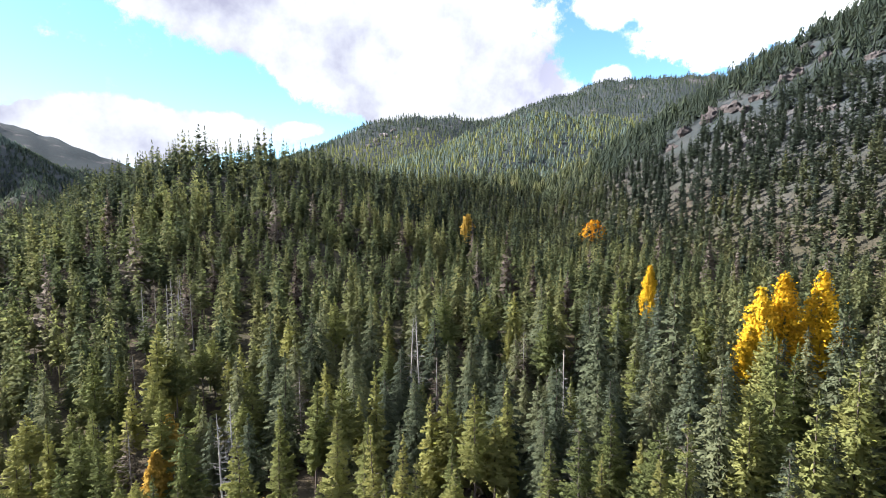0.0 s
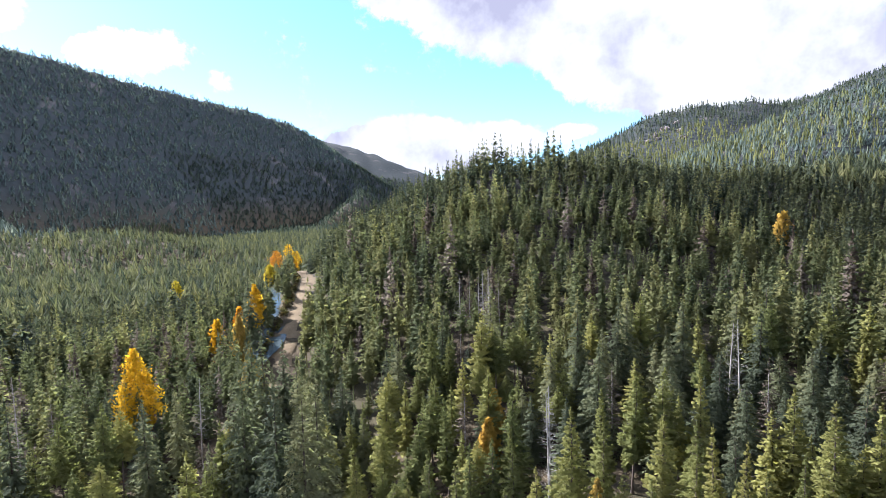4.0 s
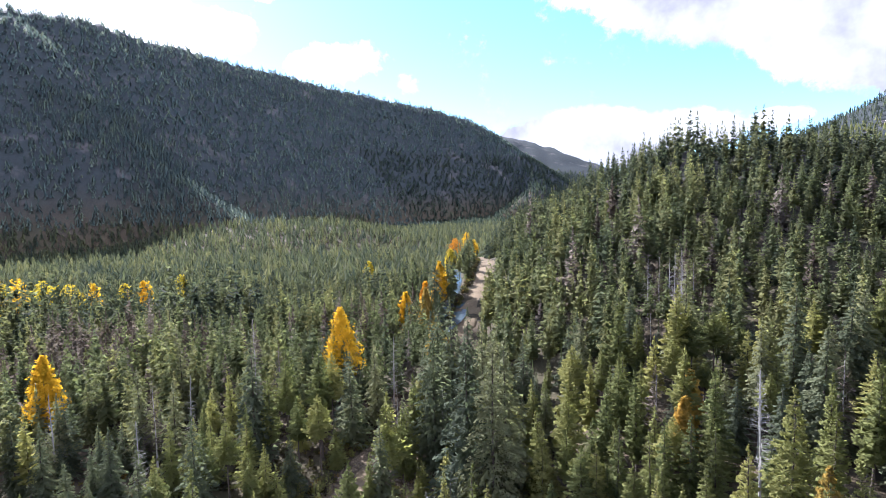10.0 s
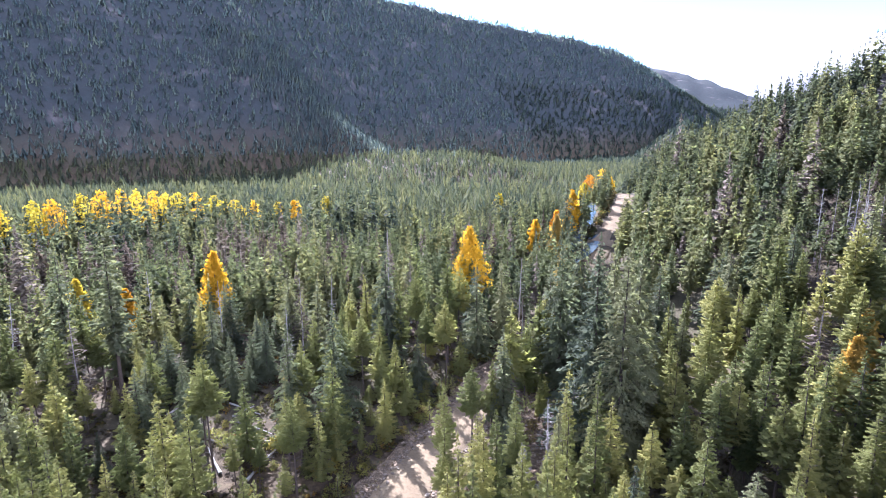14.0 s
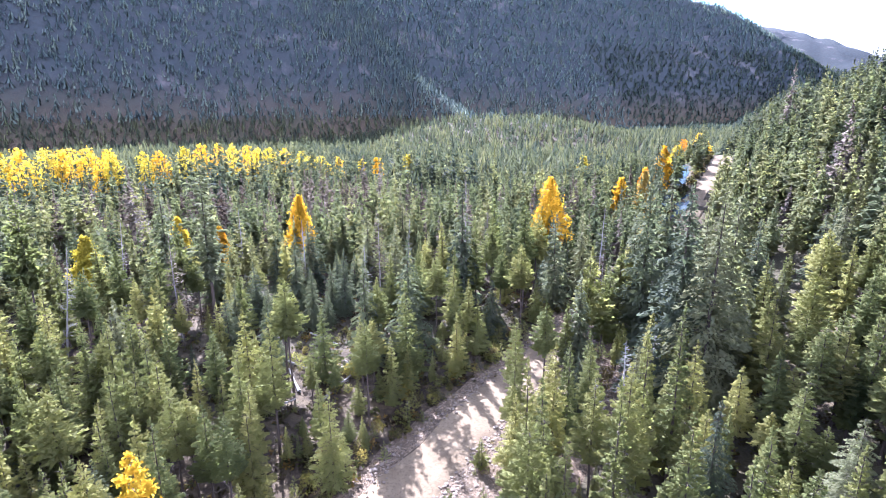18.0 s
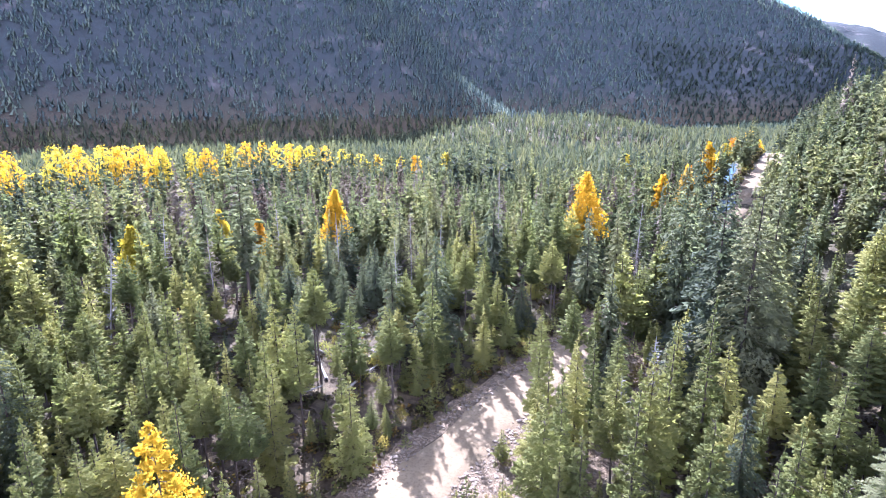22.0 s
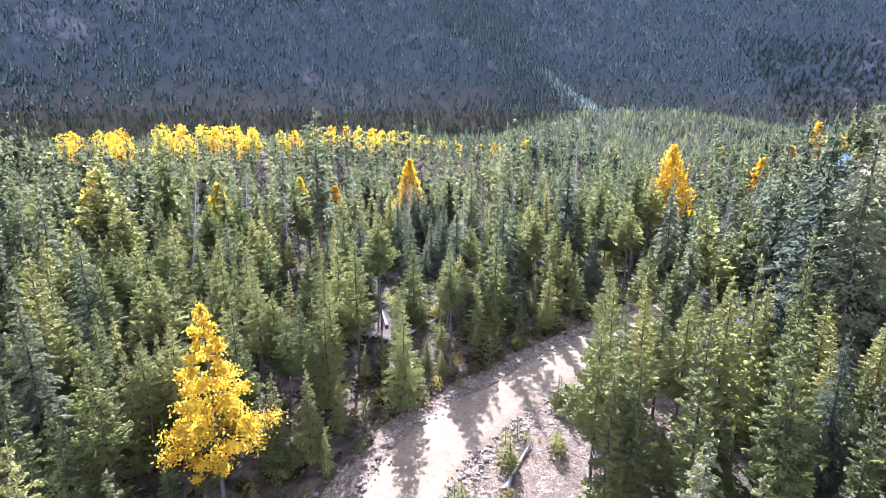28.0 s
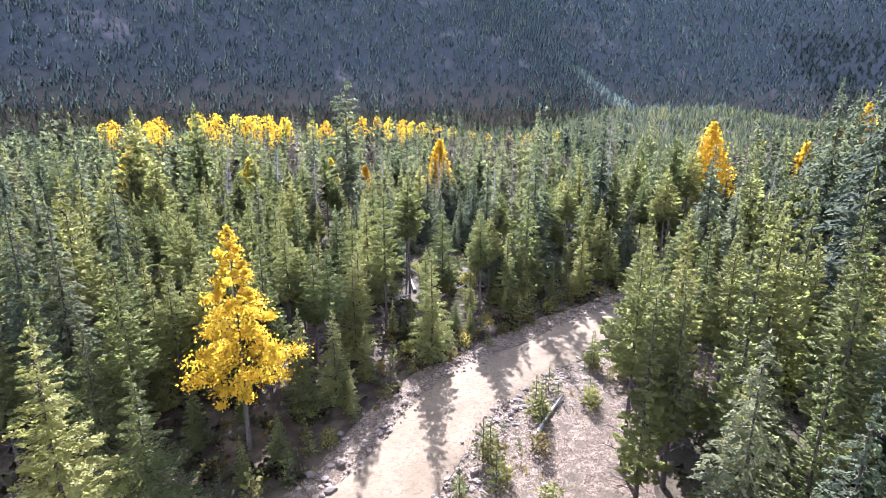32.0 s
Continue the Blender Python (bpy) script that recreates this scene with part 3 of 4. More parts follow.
# ---- where trees stand ----
def scatter(r0, r1, gap, seed, y0=-44.0, y1=138.0):
    """Jittered places in a ring sector round the start."""
    r = np.random.RandomState(seed)
    n = int(r1 / gap) + 1
    gx, gy = np.meshgrid(np.arange(-n, n + 1) * gap, np.arange(-n, n + 1) * gap)
    gx, gy = gx.ravel() + r.uniform(-0.5, 0.5, gx.size) * gap, gy.ravel() + r.uniform(-0.5, 0.5, gy.size) * gap
    d, a = np.hypot(gx, gy), np.degrees(np.arctan2(-gx, gy))
    ok = (d >= r0) & (d < r1) & (a > y0) & (a < y1)
    return gx[ok] - 4, gy[ok] - 7, r


def in_triangle(x, y, a, b, c):
    def s(p, q):
        return (x - p[0]) * (q[1] - p[1]) - (y - p[1]) * (q[0] - p[0])

    u, v, w = s(a, b), s(b, c), s(c, a)
    return ((u > 0) & (v > 0) & (w > 0)) | ((u < 0) & (v < 0) & (w < 0))


# trees that stand out: kind, x, y, height
BEND_TREES = [
    ("fir_wide", -20.4, -22.3, 12.4), ("fir_wide", -22.3, -20.4, 9.8), ("spruce", -16.0, -21.6, 9.0), ("pine", -36.8, -33.9, 15.7), ("fir", -28.5, -29.7, 11.7), ("pine", -35.4, -29.2, 11.6),
    ("fir", -27.5, -26.4, 9.2), ("pine", -34.9, -26.3, 9.5), ("pine", -41.5, -19.3, 10.0), ("fir", -42.8, -16.6, 8.8), ("pine", -45.2, -26.3, 12.0), ("pine", -44.0, -34.3, 12.5),
    ("pine", -42.5, -37.2, 13.0), ("fir", -37.4, -26.7, 9.0), ("pine", -64.2, -15.4, 12.0), ("pine", -57.2, -12.4, 6.0), ("pine", -55.4, -7.2, 10.0), ("pine", -56.6, -5.9, 9.2),
    ("fir", -57.0, -2.2, 5.5), ("fir", -59.2, 3.8, 8.0), ("fir", -64.4, 7.8, 7.5), ("pine", -71.8, 4.1, 11.5), ("pine", -65.0, 5.0, 10.0), ("pine", -69.5, 1.0, 12.0),
]
ROAD_TREES = [
    ("pine", -30.2, 0.9, 13.4), ("pine", -32.0, 2.6, 12.6), ("pine", -29.3, 2.8, 12.0), ("pine", -35.6, 4.0, 12.6), ("pine", -38.4, 6.2, 13.6), ("pine", -41.2, 8.7, 12.2),
    ("pine", -34.3, 7.3, 13.0), ("pine", -28.6, 5.6, 15.8), ("pine", -31.5, 8.1, 15.0), ("pine", -35.2, 11.6, 15.2), ("pine", -25.9, 8.3, 14.6), ("pine", -37.2, 15.9, 16.0),
    ("pine", -20.2, 3.9, 12.2), ("spruce", -17.9, 3.6, 11.6), ("pine", -49.4, 7.2, 11.0), ("pine", -53.0, 11.8, 11.0), ("pine", -57.0, 16.2, 9.0), ("pine", -46.0, 6.0, 9.4),
    ("pine", -44.6, 12.6, 10.0), ("pine", -39.8, 14.4, 10.5), ("pine", -41.7, 19.2, 11.5), ("spruce", -30.0, 13.6, 12.0), ("spruce", -66.0, 40.6, 19.0), ("spruce", -80.1, 42.5, 21.0),
]
TALL_TREES = [
    ("spruce", -71.0, 33.0, 17.0), ("spruce", -78.0, 24.0, 15.0), ("spruce", -98.0, 27.0, 13.0), ("spruce", -108.2, 4.8, 15.0), ("spruce", -123.6, 5.7, 23.0), ("old_pine", -83.0, -26.5, 24.4),
    ("spruce", -63.9, 29.9, 22.5), ("spruce", -70.5, 38.0, 22.5), ("spruce", -76.5, 46.0, 19.0), ("spruce", -119.0, 68.0, 19.0), ("spruce", -136.0, 80.0, 18.0), ("spruce", -94.9, -35.3, 21.0),
    ("pine", -83.6, -49.5, 21.0), ("pine", -66.9, -48.3, 20.0), ("spruce", -51.5, -44.0, 17.0), ("spruce", -81.0, 10.0, 20.0), ("spruce", -63.2, -6.1, 14.0), ("spruce", -44.6, 24.4, 23.8),
    ("spruce", -48.4, 23.9, 23.0), ("spruce", -46.8, 28.2, 22.4), ("spruce", -51.5, 31.0, 21.5), ("spruce", -74.9, 38.4, 21.5), ("spruce", -43.4, -35.2, 15.0), ("spruce", -33.2, -32.0, 14.6),
]
THICKET_TREES = [
    ("spruce", -35.0, -36.2, 14.9), ("fir", -38.4, -28.3, 8.6), ("fir", -34.5, -18.1, 7.5), ("fir", -36.1, -16.4, 7), ("pine", -39.9, -17.7, 10), ("pine", -37.9, -21.7, 10.5),
    ("fir", -30.5, -23.1, 5), ("fir", -34.8, -27.4, 9), ("pine", -37.5, -30.5, 11), ("fir", -31.8, -28.1, 8), ("pine", -42.8, -21.7, 11), ("pine", -47.2, -11.4, 8),
    ("pine", -44.9, -16.6, 10), ("spruce", -37.9, -25.2, 9), ("pine", -36.7, -34.8, 11), ("fir", 7.0, 38.0, 15.0), ("fir", 14.0, 34.0, 17.0), ("spruce", 19.0, 42.0, 19.0),
    ("fir", 24.0, 37.0, 18.0), ("fir", 26.0, 48.0, 19.0), ("fir", 31.0, 44.0, 20.0), ("spruce", 20.0, 52.0, 18.0), ("spruce", 12.0, 62.0, 20.0), ("spruce", 22.0, 66.0, 21.0),
]
HILL_TREES = [
    ("spruce", 36.0, 56.0, 21.0), ("spruce", 10.0, 48.0, 15.0), ("pine", -2.0, 44.0, 15.0), ("pine", 1.0, 46.0, 15.0), ("pine", -5.0, 47.0, 14.5),
]
CHOSEN = BEND_TREES + ROAD_TREES + TALL_TREES + THICKET_TREES + HILL_TREES
ROADSIDE_GOLD = [
    ("gold", -30.9, -20.2, 13.7, 3.2), ("gold", -100.0, 32.6, 18.8, 3.5), ("gold", -114.8, -15.2, 15.8, 2.7), ("gold", -95.7, -68.4, 14.8, 2.8), ("lime", -95.9, -47.0, 12.5, 2.6), ("orange", -111.8, -30.1, 10.5, 1.8),
    ("lime", -119.8, -39.5, 11.5, 2.0), ("gold", -127.7, 75.7, 14.5, 2.2), ("orange", -129.6, 72.0, 11.5, 1.9), ("gold", -132.7, 67.2, 11.0, 2.0), ("ochre", -113.5, 61.5, 13.5, 1.9), ("ochre", -94.5, 51.5, 12.5, 2.0),
    ("orange", 30.5, 201.4, 13.0, 4.2), ("gold", 37.9, 72.5, 20.0, 3.4), ("gold", 34.4, 70.8, 18.5, 3.0), ("gold", 43.1, 73.2, 20.0, 3.2), ("gold", 32.0, 68.0, 14.0, 2.4), ("gold", 27.6, 102.4, 14.0, 1.8),
]
VALLEY_GOLD = [
    ("gold", 20.6, 28.0, 13.0, 1.3), ("ochre", -15.2, 184.7, 13.0, 2.4), ("ochre", -34.6, 43.2, 9.0, 1.5), ("ochre", -17.7, 32.8, 10.5, 1.7), ("ochre", -38.3, 50.7, 8.5, 1.3), ("gold", -332, 250, 18, 4),
    ("gold", -337, 247, 24, 4), ("orange", -342, 239, 20, 5), ("gold", -318, 236, 15, 3), ("lime", -225, 150, 15, 3), ("lime", -270, 126, 15, 2.6), ("lime", -208.8, -115.4, 25.3, 5.0),
    ("gold", -211.6, -109.8, 25.8, 4.5), ("lime", -214.6, -102.8, 25.8, 5.2), ("gold", -217.5, -96.6, 25.8, 5.2), ("gold", -219.4, -91.9, 25.8, 4.7), ("gold", -221.3, -86.0, 24.3, 4.5), ("lime", -212.3, -82.0, 23.3, 3.6),
]
ROW_GOLD = [
    ("gold", -247.9, -59.8, 25.3, 4.5), ("gold", -249.6, -53.0, 25.8, 4.0), ("lime", -248.4, -47.5, 24.5, 4.5), ("gold", -251.0, -42.0, 23.7, 4.0), ("lime", -251.9, -32.8, 21.9, 4.7), ("gold", -252.7, -26.8, 21.1, 3.8),
    ("lime", -252.9, -19.5, 20.1, 4.7), ("lime", -252.9, -10.9, 18.4, 4.5), ("gold", -252.5, -3.5, 17.3, 2.9), ("lime", -251.8, 7.0, 16.8, 2.9), ("gold", -250.1, 13.8, 16.8, 2.9), ("lime", -248.4, 27.5, 17.3, 3.1),
    ("lime", -222.4, -122.4, 24.8, 5.0), ("lime", -244.8, -37.2, 22.5, 4.0), ("lime", -246.0, -15.5, 19.1, 4.0), ("gold", -219.0, -100.0, 25.3, 4.5), ("lime", -224.6, -75.3, 23.3, 3.6), ("gold", -205.6, -129.1, 24.8, 5.0),
]
EDGE_GOLD = [
    ("gold", -214.0, -138.5, 24.0, 4.6), ("lime", -219.0, -146.0, 23.5, 4.8), ("gold", -212.0, -152.0, 23.5, 4.6), ("lime", -216.0, -159.0, 23.0, 4.8), ("gold", -232.0, -72.0, 23.5, 4.2), ("lime", -240.0, -64.5, 24.0, 4.2),
]
GOLDEN = ROADSIDE_GOLD + VALLEY_GOLD + ROW_GOLD + EDGE_GOLD  # kind, x, y, height, half width
SNAGS = [  # bare dead trees: x, y, height, lean
    (-94.0, 14.0, 19.5, 0), (-66.0, 33.0, 11, 0), (-86.0, 35.9, 14.0, 3), (-73.0, -42.0, 16.0, 14), (-88.0, -40.0, 15.0, 4), (-12.0, 69.2, 14.0, 2), (-13.6, 70.5, 13.0, -3), (7.2, 55.3, 15.0, 0), (-29.6, 48.9, 10.0, 0),
    (22.9, 77.9, 17.0, 0), (-61.6, 85.4, 14.0, 0), (-64.0, 87.0, 12.0, 4), (-59.0, 83.0, 12.0, -3), (-66.5, 84.0, 13.0, 0), (-62.5, 90.0, 13.0, 2), (-42.0, 12.0, 8.0, 3), (-46.0, 17.0, 9.0, -2), (-50.0, 22.0, 9.0, 5), (-77.0, -5.0, 12.0, 0), (-95.0, -14.0, 13.0, 0), (-103.0, -25.0, 14.0, 2), (-90.0, 3.0, 13.0, -2), (-25.2, 39.5, 14.0, 1),
]
# rock outcrops: x, y, width
CRAGS = [(88, 311, 12), (100, 327, 16), (111, 328, 18), (119, 329, 20), (124, 324, 18), (125, 309, 12), (136, 319, 14), (152, 325, 15), (159, 328, 16), (182, 367, 15), (173, 329, 14), (175, 290, 12), (76, 255, 8), (139, 258, 9), (-376, 1340, 30), (-362, 1373, 34), (-345, 1398, 36), (-333, 1443, 30), (-310, 1377, 28), (-290, 1330, 26), (-352, 1350, 24)]
FIXED = np.array([(q[1], q[2]) for q in CHOSEN] + [(q[1], q[2]) for q in GOLDEN] + [q[:2] for q in SNAGS])


def stand(r0, r1, gap, seed):
    x, y, r = scatter(r0, r1, gap, seed)
    keep = np.ones(len(x), bool)
    near = np.hypot(x + 120, y - 70) < 420
    keep[near] = road_gap(x[near], y[near]) > 4.6 + r.uniform(0, 1.6, near.sum())
    # an open patch beside the road with fallen trunks, and the open verge that faces the road bend
    keep &= ~((np.hypot((x + 64) / 1.6, y + 11.5) < 6.5) & (r.uniform(0, 1, len(x)) < 0.8))
    keep &= ~in_triangle(x, y, (-1, -6), (-24, -26), (-58, 7))
    keep &= ~in_triangle(x, y, (-104, 58), (-200, 124), (-250, 190))
    keep &= ~in_triangle(x, y, (-80, 36), (-152, 113), (-109, 76))
    for fx, fy in FIXED:
        keep &= (x - fx) ** 2 + (y - fy) ** 2 > 2.2
    for fx, fy, fw in CRAGS:
        keep &= np.hypot(x - fx, y - fy + fw * 0.5) > fw * 0.85
    x, y = x[keep], y[keep]
    return x, y, land(x, y), r


def heights(x, y, z, r):
    patch = waves(x, y, 60, 17, 3)
    side = 0.64 * (x + 54) + 0.77 * (y - 7.5)
    low = np.hypot(x + 35, y + 10)
    h = 9.0 + 2.5 * np.clip(side / 30, 0, 1) + 4.0 * np.clip((low - 35) / 60, 0, 1) + 2.0 * patch + r.normal(0, 2.6, len(x))
    h = h * np.where((y > 15) & (x > -75), 0.82, 1.0)
    q = r.uniform(0, 1, len(x))
    h = np.where(q < 0.14, h + r.uniform(1.5, 5.5, len(x)), np.where(q > 0.82, h * r.uniform(0.4, 0.8, len(x)), h))
    return np.minimum(np.clip(h, 3, 23), 12.5 + 0.14 * np.maximum(0, np.hypot(x + 4, y + 7) - 25)), patch


def far_shape(tiers, sides, seed, base=0.12, width=0.16, power=0.7):
    """A small conifer, 1 m high: ragged whorls of three-cornered drooping branches."""
    r = np.random.RandomState(seed)
    T = []
    for k in range(tiers):
        u = k / tiers
        z = base + (1 - base) * u
        rad = width * (1 - u) ** power + 0.012
        hgt = (1 - base) / tiers * 1.5
        a0 = r.uniform(0, 6.283)
        for s in range(sides):
            a = a0 + 6.283 * s / sides + r.uniform(-0.25, 0.25)
            q, w = rad * r.uniform(0.6, 1.25), 2.6 / sides
            dz = r.uniform(-0.04, 0.03)
            T += [(0, 0, min(1.0, z + hgt)), (q * math.cos(a - w * 0.5), q * math.sin(a - w * 0.5), z + dz), (q * math.cos(a + w * 0.5), q * math.sin(a + w * 0.5), z + dz + r.uniform(-0.03, 0.03))]
    T = np.array(T)
    mid = np.repeat(T.reshape(-1, 3, 3).mean(1), 3, axis=0) * 8
    return T, np.arange(len(T)).reshape(-1, 3), outward(mid, r, 0.2)


def woods(name, label, x, y, z, h, tint, shapes, mat, r, fat=1.0):
    """Many trees far off, or small plants, in one mesh. fat: their width beside their height."""
    VV, FF, NN, TT, n = [], [], [], [], 0
    pick = r.randint(0, len(shapes), len(x))
    for k, (v, f, *facing) in enumerate(shapes):
        m = pick == k
        c = int(m.sum())
        if not c:
            continue
        a = r.uniform(0, 6.283, c)
        w = (h[m] * 0.65 + 3.5) * fat * r.uniform(0.8, 1.25, c) if fat else h[m] * 1.2 * r.uniform(0.8, 1.25, c)
        ca, sa = np.cos(a)[:, None], np.sin(a)[:, None]

        def turned(q, sx, sz):
            return np.stack([(q[None, :, 0] * ca - q[None, :, 1] * sa) * sx, (q[None, :, 0] * sa + q[None, :, 1] * ca) * sx, q[None, :, 2] * sz], -1)

        P = turned(v, w[:, None], h[m][:, None]) + np.stack([x[m], y[m], z[m]], 1)[:, None, :]
        VV.append(P.reshape(-1, 3))
        if facing:
            NN.append(turned(facing[0], 1.0, np.ones((c, 1))).reshape(-1, 3))
        FF.append((f[None] + (np.arange(c) * len(v))[:, None, None]).reshape(-1, f.shape[1]) + n)
        TT.append(np.repeat(tint[m], len(v)))
        n += c * len(v)
    ob = put_mesh(name, mesh_np(name, np.concatenate(VV), np.concatenate(FF), np.concatenate(NN) if NN else None, np.concatenate(TT)), mat)
    return tagged(ob, label, "forest", kind="stuff")


def unit(vf, h):
    """A crown brought to 1 m height, with its bare trunk below."""
    v, n = vf[0], vf[2]
    t = np.array([(0.16, 0, 0), (-0.08, 0.14, 0), (0, 0, 0.6 * h), (-0.08, 0.14, 0), (-0.08, -0.14, 0), (0, 0, 0.6 * h), (-0.08, -0.14, 0), (0.16, 0, 0), (0, 0, 0.6 * h)])
    d = np.repeat([(0.5, 0.87, 0), (-1, 0, 0), (0.5, -0.87, 0)], 3, axis=0)
    v, n = np.concatenate([v, t]), np.concatenate([n, d])
    return v / h, np.arange(len(v)).reshape(-1, 3), n


EYES = np.array([(q[1], q[2]) for q in ROWS])
rng = np.random.RandomState(5)
for kind, px, py, ph in CHOSEN:
    plant(kind if kind in ("fir_wide", "old_pine") else kind + "_close" if math.hypot(px + 4, py + 7) < 52 else kind if kind == "fir" or math.hypot(px + 4, py + 7) < 75 else kind + "_far", px, py, ph, rng.uniform(0, 360), rng.randint(100))
x, y, z, r = stand(6, 105, 4.2, 100)
h, patch = heights(x, y, z, r)
away = np.min(np.hypot(x[:, None] - EYES[None, ::6, 0], y[:, None] - EYES[None, ::6, 1]), axis=1)
ok = away > 5
x, y, z, h, patch = x[ok], y[ok], z[ok], h[ok], patch[ok]
order = np.argsort(np.hypot(x + 4, y + 7))
x, y, z, h, patch = (q[order] for q in (x, y, z, h, patch))
is_pine = patch + r.normal(0, 0.5, len(x)) - 0.5 * np.clip((x + 20) / 30, 0, 1) + 0.25 * (h < 12) + 0.6 * ((np.hypot(x + 4, y + 7) < 62) & (x < -14)) > -0.1
edge = road_line[(road_line[:, 0] < -60) & (road_line[:, 0] > -84)]
for i in range(0, len(edge), 4):
    d = edge[min(i + 1, len(edge) - 1)] - edge[i - 1 if i else 0]
    n = np.array([d[1], -d[0]]) / np.linalg.norm(d)
    q = edge[i] + n * rng.uniform(3.6, 5.2)
    plant(("pine_far", "spruce_far")[i % 3 == 0], q[0], q[1], rng.uniform(10, 16), rng.uniform(0, 360), i)
count = {"pine": 60, "spruce": 48, "fir": 10}
rest = []
for i in range(len(x)):
    kind = "pine" if is_pine[i] else "spruce"
    if kind == "pine" and h[i] < 12.5 and r.uniform() < 0.5:
        kind = "fir"
    if count[kind] < (150 if kind == "fir" else 280):
        count[kind] += 1
        near = math.hypot(x[i] + 4, y[i] + 7)
        plant(kind + "_close" if near < 52 else kind if near < 85 or kind == "fir" else kind + "_far", x[i], y[i], h[i], r.uniform(0, 360), r.randint(100), r.normal(0, 1.2))
    else:
        rest.append(i)
rest = np.array(rest)
taken = [(q[1], q[2]) for q in CHOSEN] + [(q[1], q[2]) for q in GOLDEN]
for x0, x1, y0, y1, number, low, high in ((-60, -34, -48, -20, 75, 8.0, 12.0), (-44, -14, 4, 32, 60, 6.0, 10.5)):
    while number:
        q = np.array([rng.uniform(x0, x1), rng.uniform(y0, y1)])
        number -= 1
        if min(math.dist(q, o) for o in taken) > 1.7 and float(road_gap(q[:1], q[1:])[0]) > 5.5:
            taken.append(tuple(q))
            plant("pine_close" if math.hypot(q[0] + 4, q[1] + 7) < 40 else "pine", q[0], q[1], rng.uniform(low, high), rng.uniform(0, 360), rng.randint(100))
near_shapes = [unit(pine_crown(50 + s, 13.0, 1.75 + 0.16 * s, 0.28, 14, 11, 0.8, 0.35), 13.0) for s in range(4)] + [unit(spruce_crown(56 + s, 13.0, 2.6, 15, 10, 0.85, 0.35), 13.0) for s in range(3)]
woods("near_woods", "dense stand of lodgepole pine and spruce on the valley floor", x[rest], y[rest], z[rest], h[rest] * 0.95, np.clip(np.where(is_pine[rest], 0.75, 0.4) + r.normal(0, 0.15, len(rest)), 0, 1), near_shapes, mat_forest, r)
mid_shapes = [unit(pine_crown(150 + s, 13.0, 1.7 + 0.16 * s, 0.26, 12, 8, 0.9, 0.4), 13.0) for s in range(5)] + [unit(spruce_crown(156 + s, 13.0, 2.7, 13, 8, 0.95, 0.4), 13.0) for s in range(3)]
x, y, z, r = stand(105, 172, 3.8, 101)
h, patch = heights(x, y, z, r)
dry = ((np.hypot((x + 158) / 20, (y + 30) / 62) < 1) & (r.uniform(0, 1, len(x)) < 0.6)) | (r.uniform(0, 1, len(x)) < np.where(y < 60, 0.12, 0.04))
woods("dry_woods", "grey leafless trees standing among the conifers", x[dry], y[dry], z[dry], h[dry] * 0.95, r.uniform(0, 1, int(dry.sum())), mid_shapes, mat_drywood, r)
x, y, z, h, patch = x[~dry], y[~dry], z[~dry], h[~dry] * np.where((y[~dry] > 30) & (x[~dry] > -140), 0.8, 0.98), patch[~dry]
woods("middle_woods", "dense green conifer forest on the hill and valley floor", x, y, z, h, np.clip(0.45 + 0.3 * patch + r.normal(0, 0.2, len(x)), 0, 1), mid_shapes, mat_forest, r)
x, y, z, r = stand(172, 480, 4.1, 102)
h, patch = heights(x, y, z, r)
h = h * np.where((y > 100) & (x > -250), 0.72, np.where((np.hypot(x + 4, y + 7) < 205) | ((y < 40) & (np.hypot(x + 4, y + 7) < 248)), np.where(y < 40, 1.25, 0.95), 0.68))
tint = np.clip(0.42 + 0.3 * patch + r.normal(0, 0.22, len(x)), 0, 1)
tint = np.where((x > 55) & (y > 215), tint * 0.1, tint)  # cloud shadow on the steep slope, put into the tint
fore = (np.hypot(x + 4, y + 7) < 270) | ((y > 150) & (x > -240) & (np.hypot(x + 4, y + 7) < 330))
fore_shapes = [unit(pine_crown(170 + s, 13.0, 2.0 + 0.18 * s, 0.03, 7, 3, 1.35, 0.6), 13.0) for s in range(5)]
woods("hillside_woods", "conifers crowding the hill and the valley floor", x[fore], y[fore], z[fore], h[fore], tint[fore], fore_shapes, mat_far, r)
open_floor = ~fore & (r.uniform(0, 1, len(x)) < 0.62)
woods("valley_woods", "green conifer forest across the valley", x[open_floor], y[open_floor], z[open_floor], h[open_floor] * r.uniform(0.75, 1.25, int(open_floor.sum())), tint[open_floor], [far_shape(5, 6, 70 + s, 0.0, 0.33, 0.9) for s in range(5)], mat_far, r, 1.3)
x, y, z, r = stand(480, 1100, 6.4, 103)
h, patch = heights(x, y, z, r)
spur = np.min(np.hypot(x[:, None] - RIDGES[5][1][None, :, 0], y[:, None] - RIDGES[5][1][None, :, 1]), axis=1)
thin = (z < 25) | (spur < 70) | (r.uniform(0, 1, len(x)) < 0.5)
x, y, z, h, patch = x[thin], y[thin], z[thin], h[thin], patch[thin]
flat = z < 18
woods("far_valley_woods", "green conifer forest on the far valley floor", x[flat], y[flat], z[flat], h[flat] * 0.7, np.clip(0.45 + 0.3 * patch[flat] + r.normal(0, 0.2, int(flat.sum())), 0, 1), [far_shape(3, 5, 85 + s, 0.02, 0.27, 0.85) for s in range(4)], mat_far, r, 1.1)
x, y, z, h, patch = x[~flat], y[~flat], z[~flat], h[~flat], patch[~flat]
spur = spur[thin][~flat] < 75
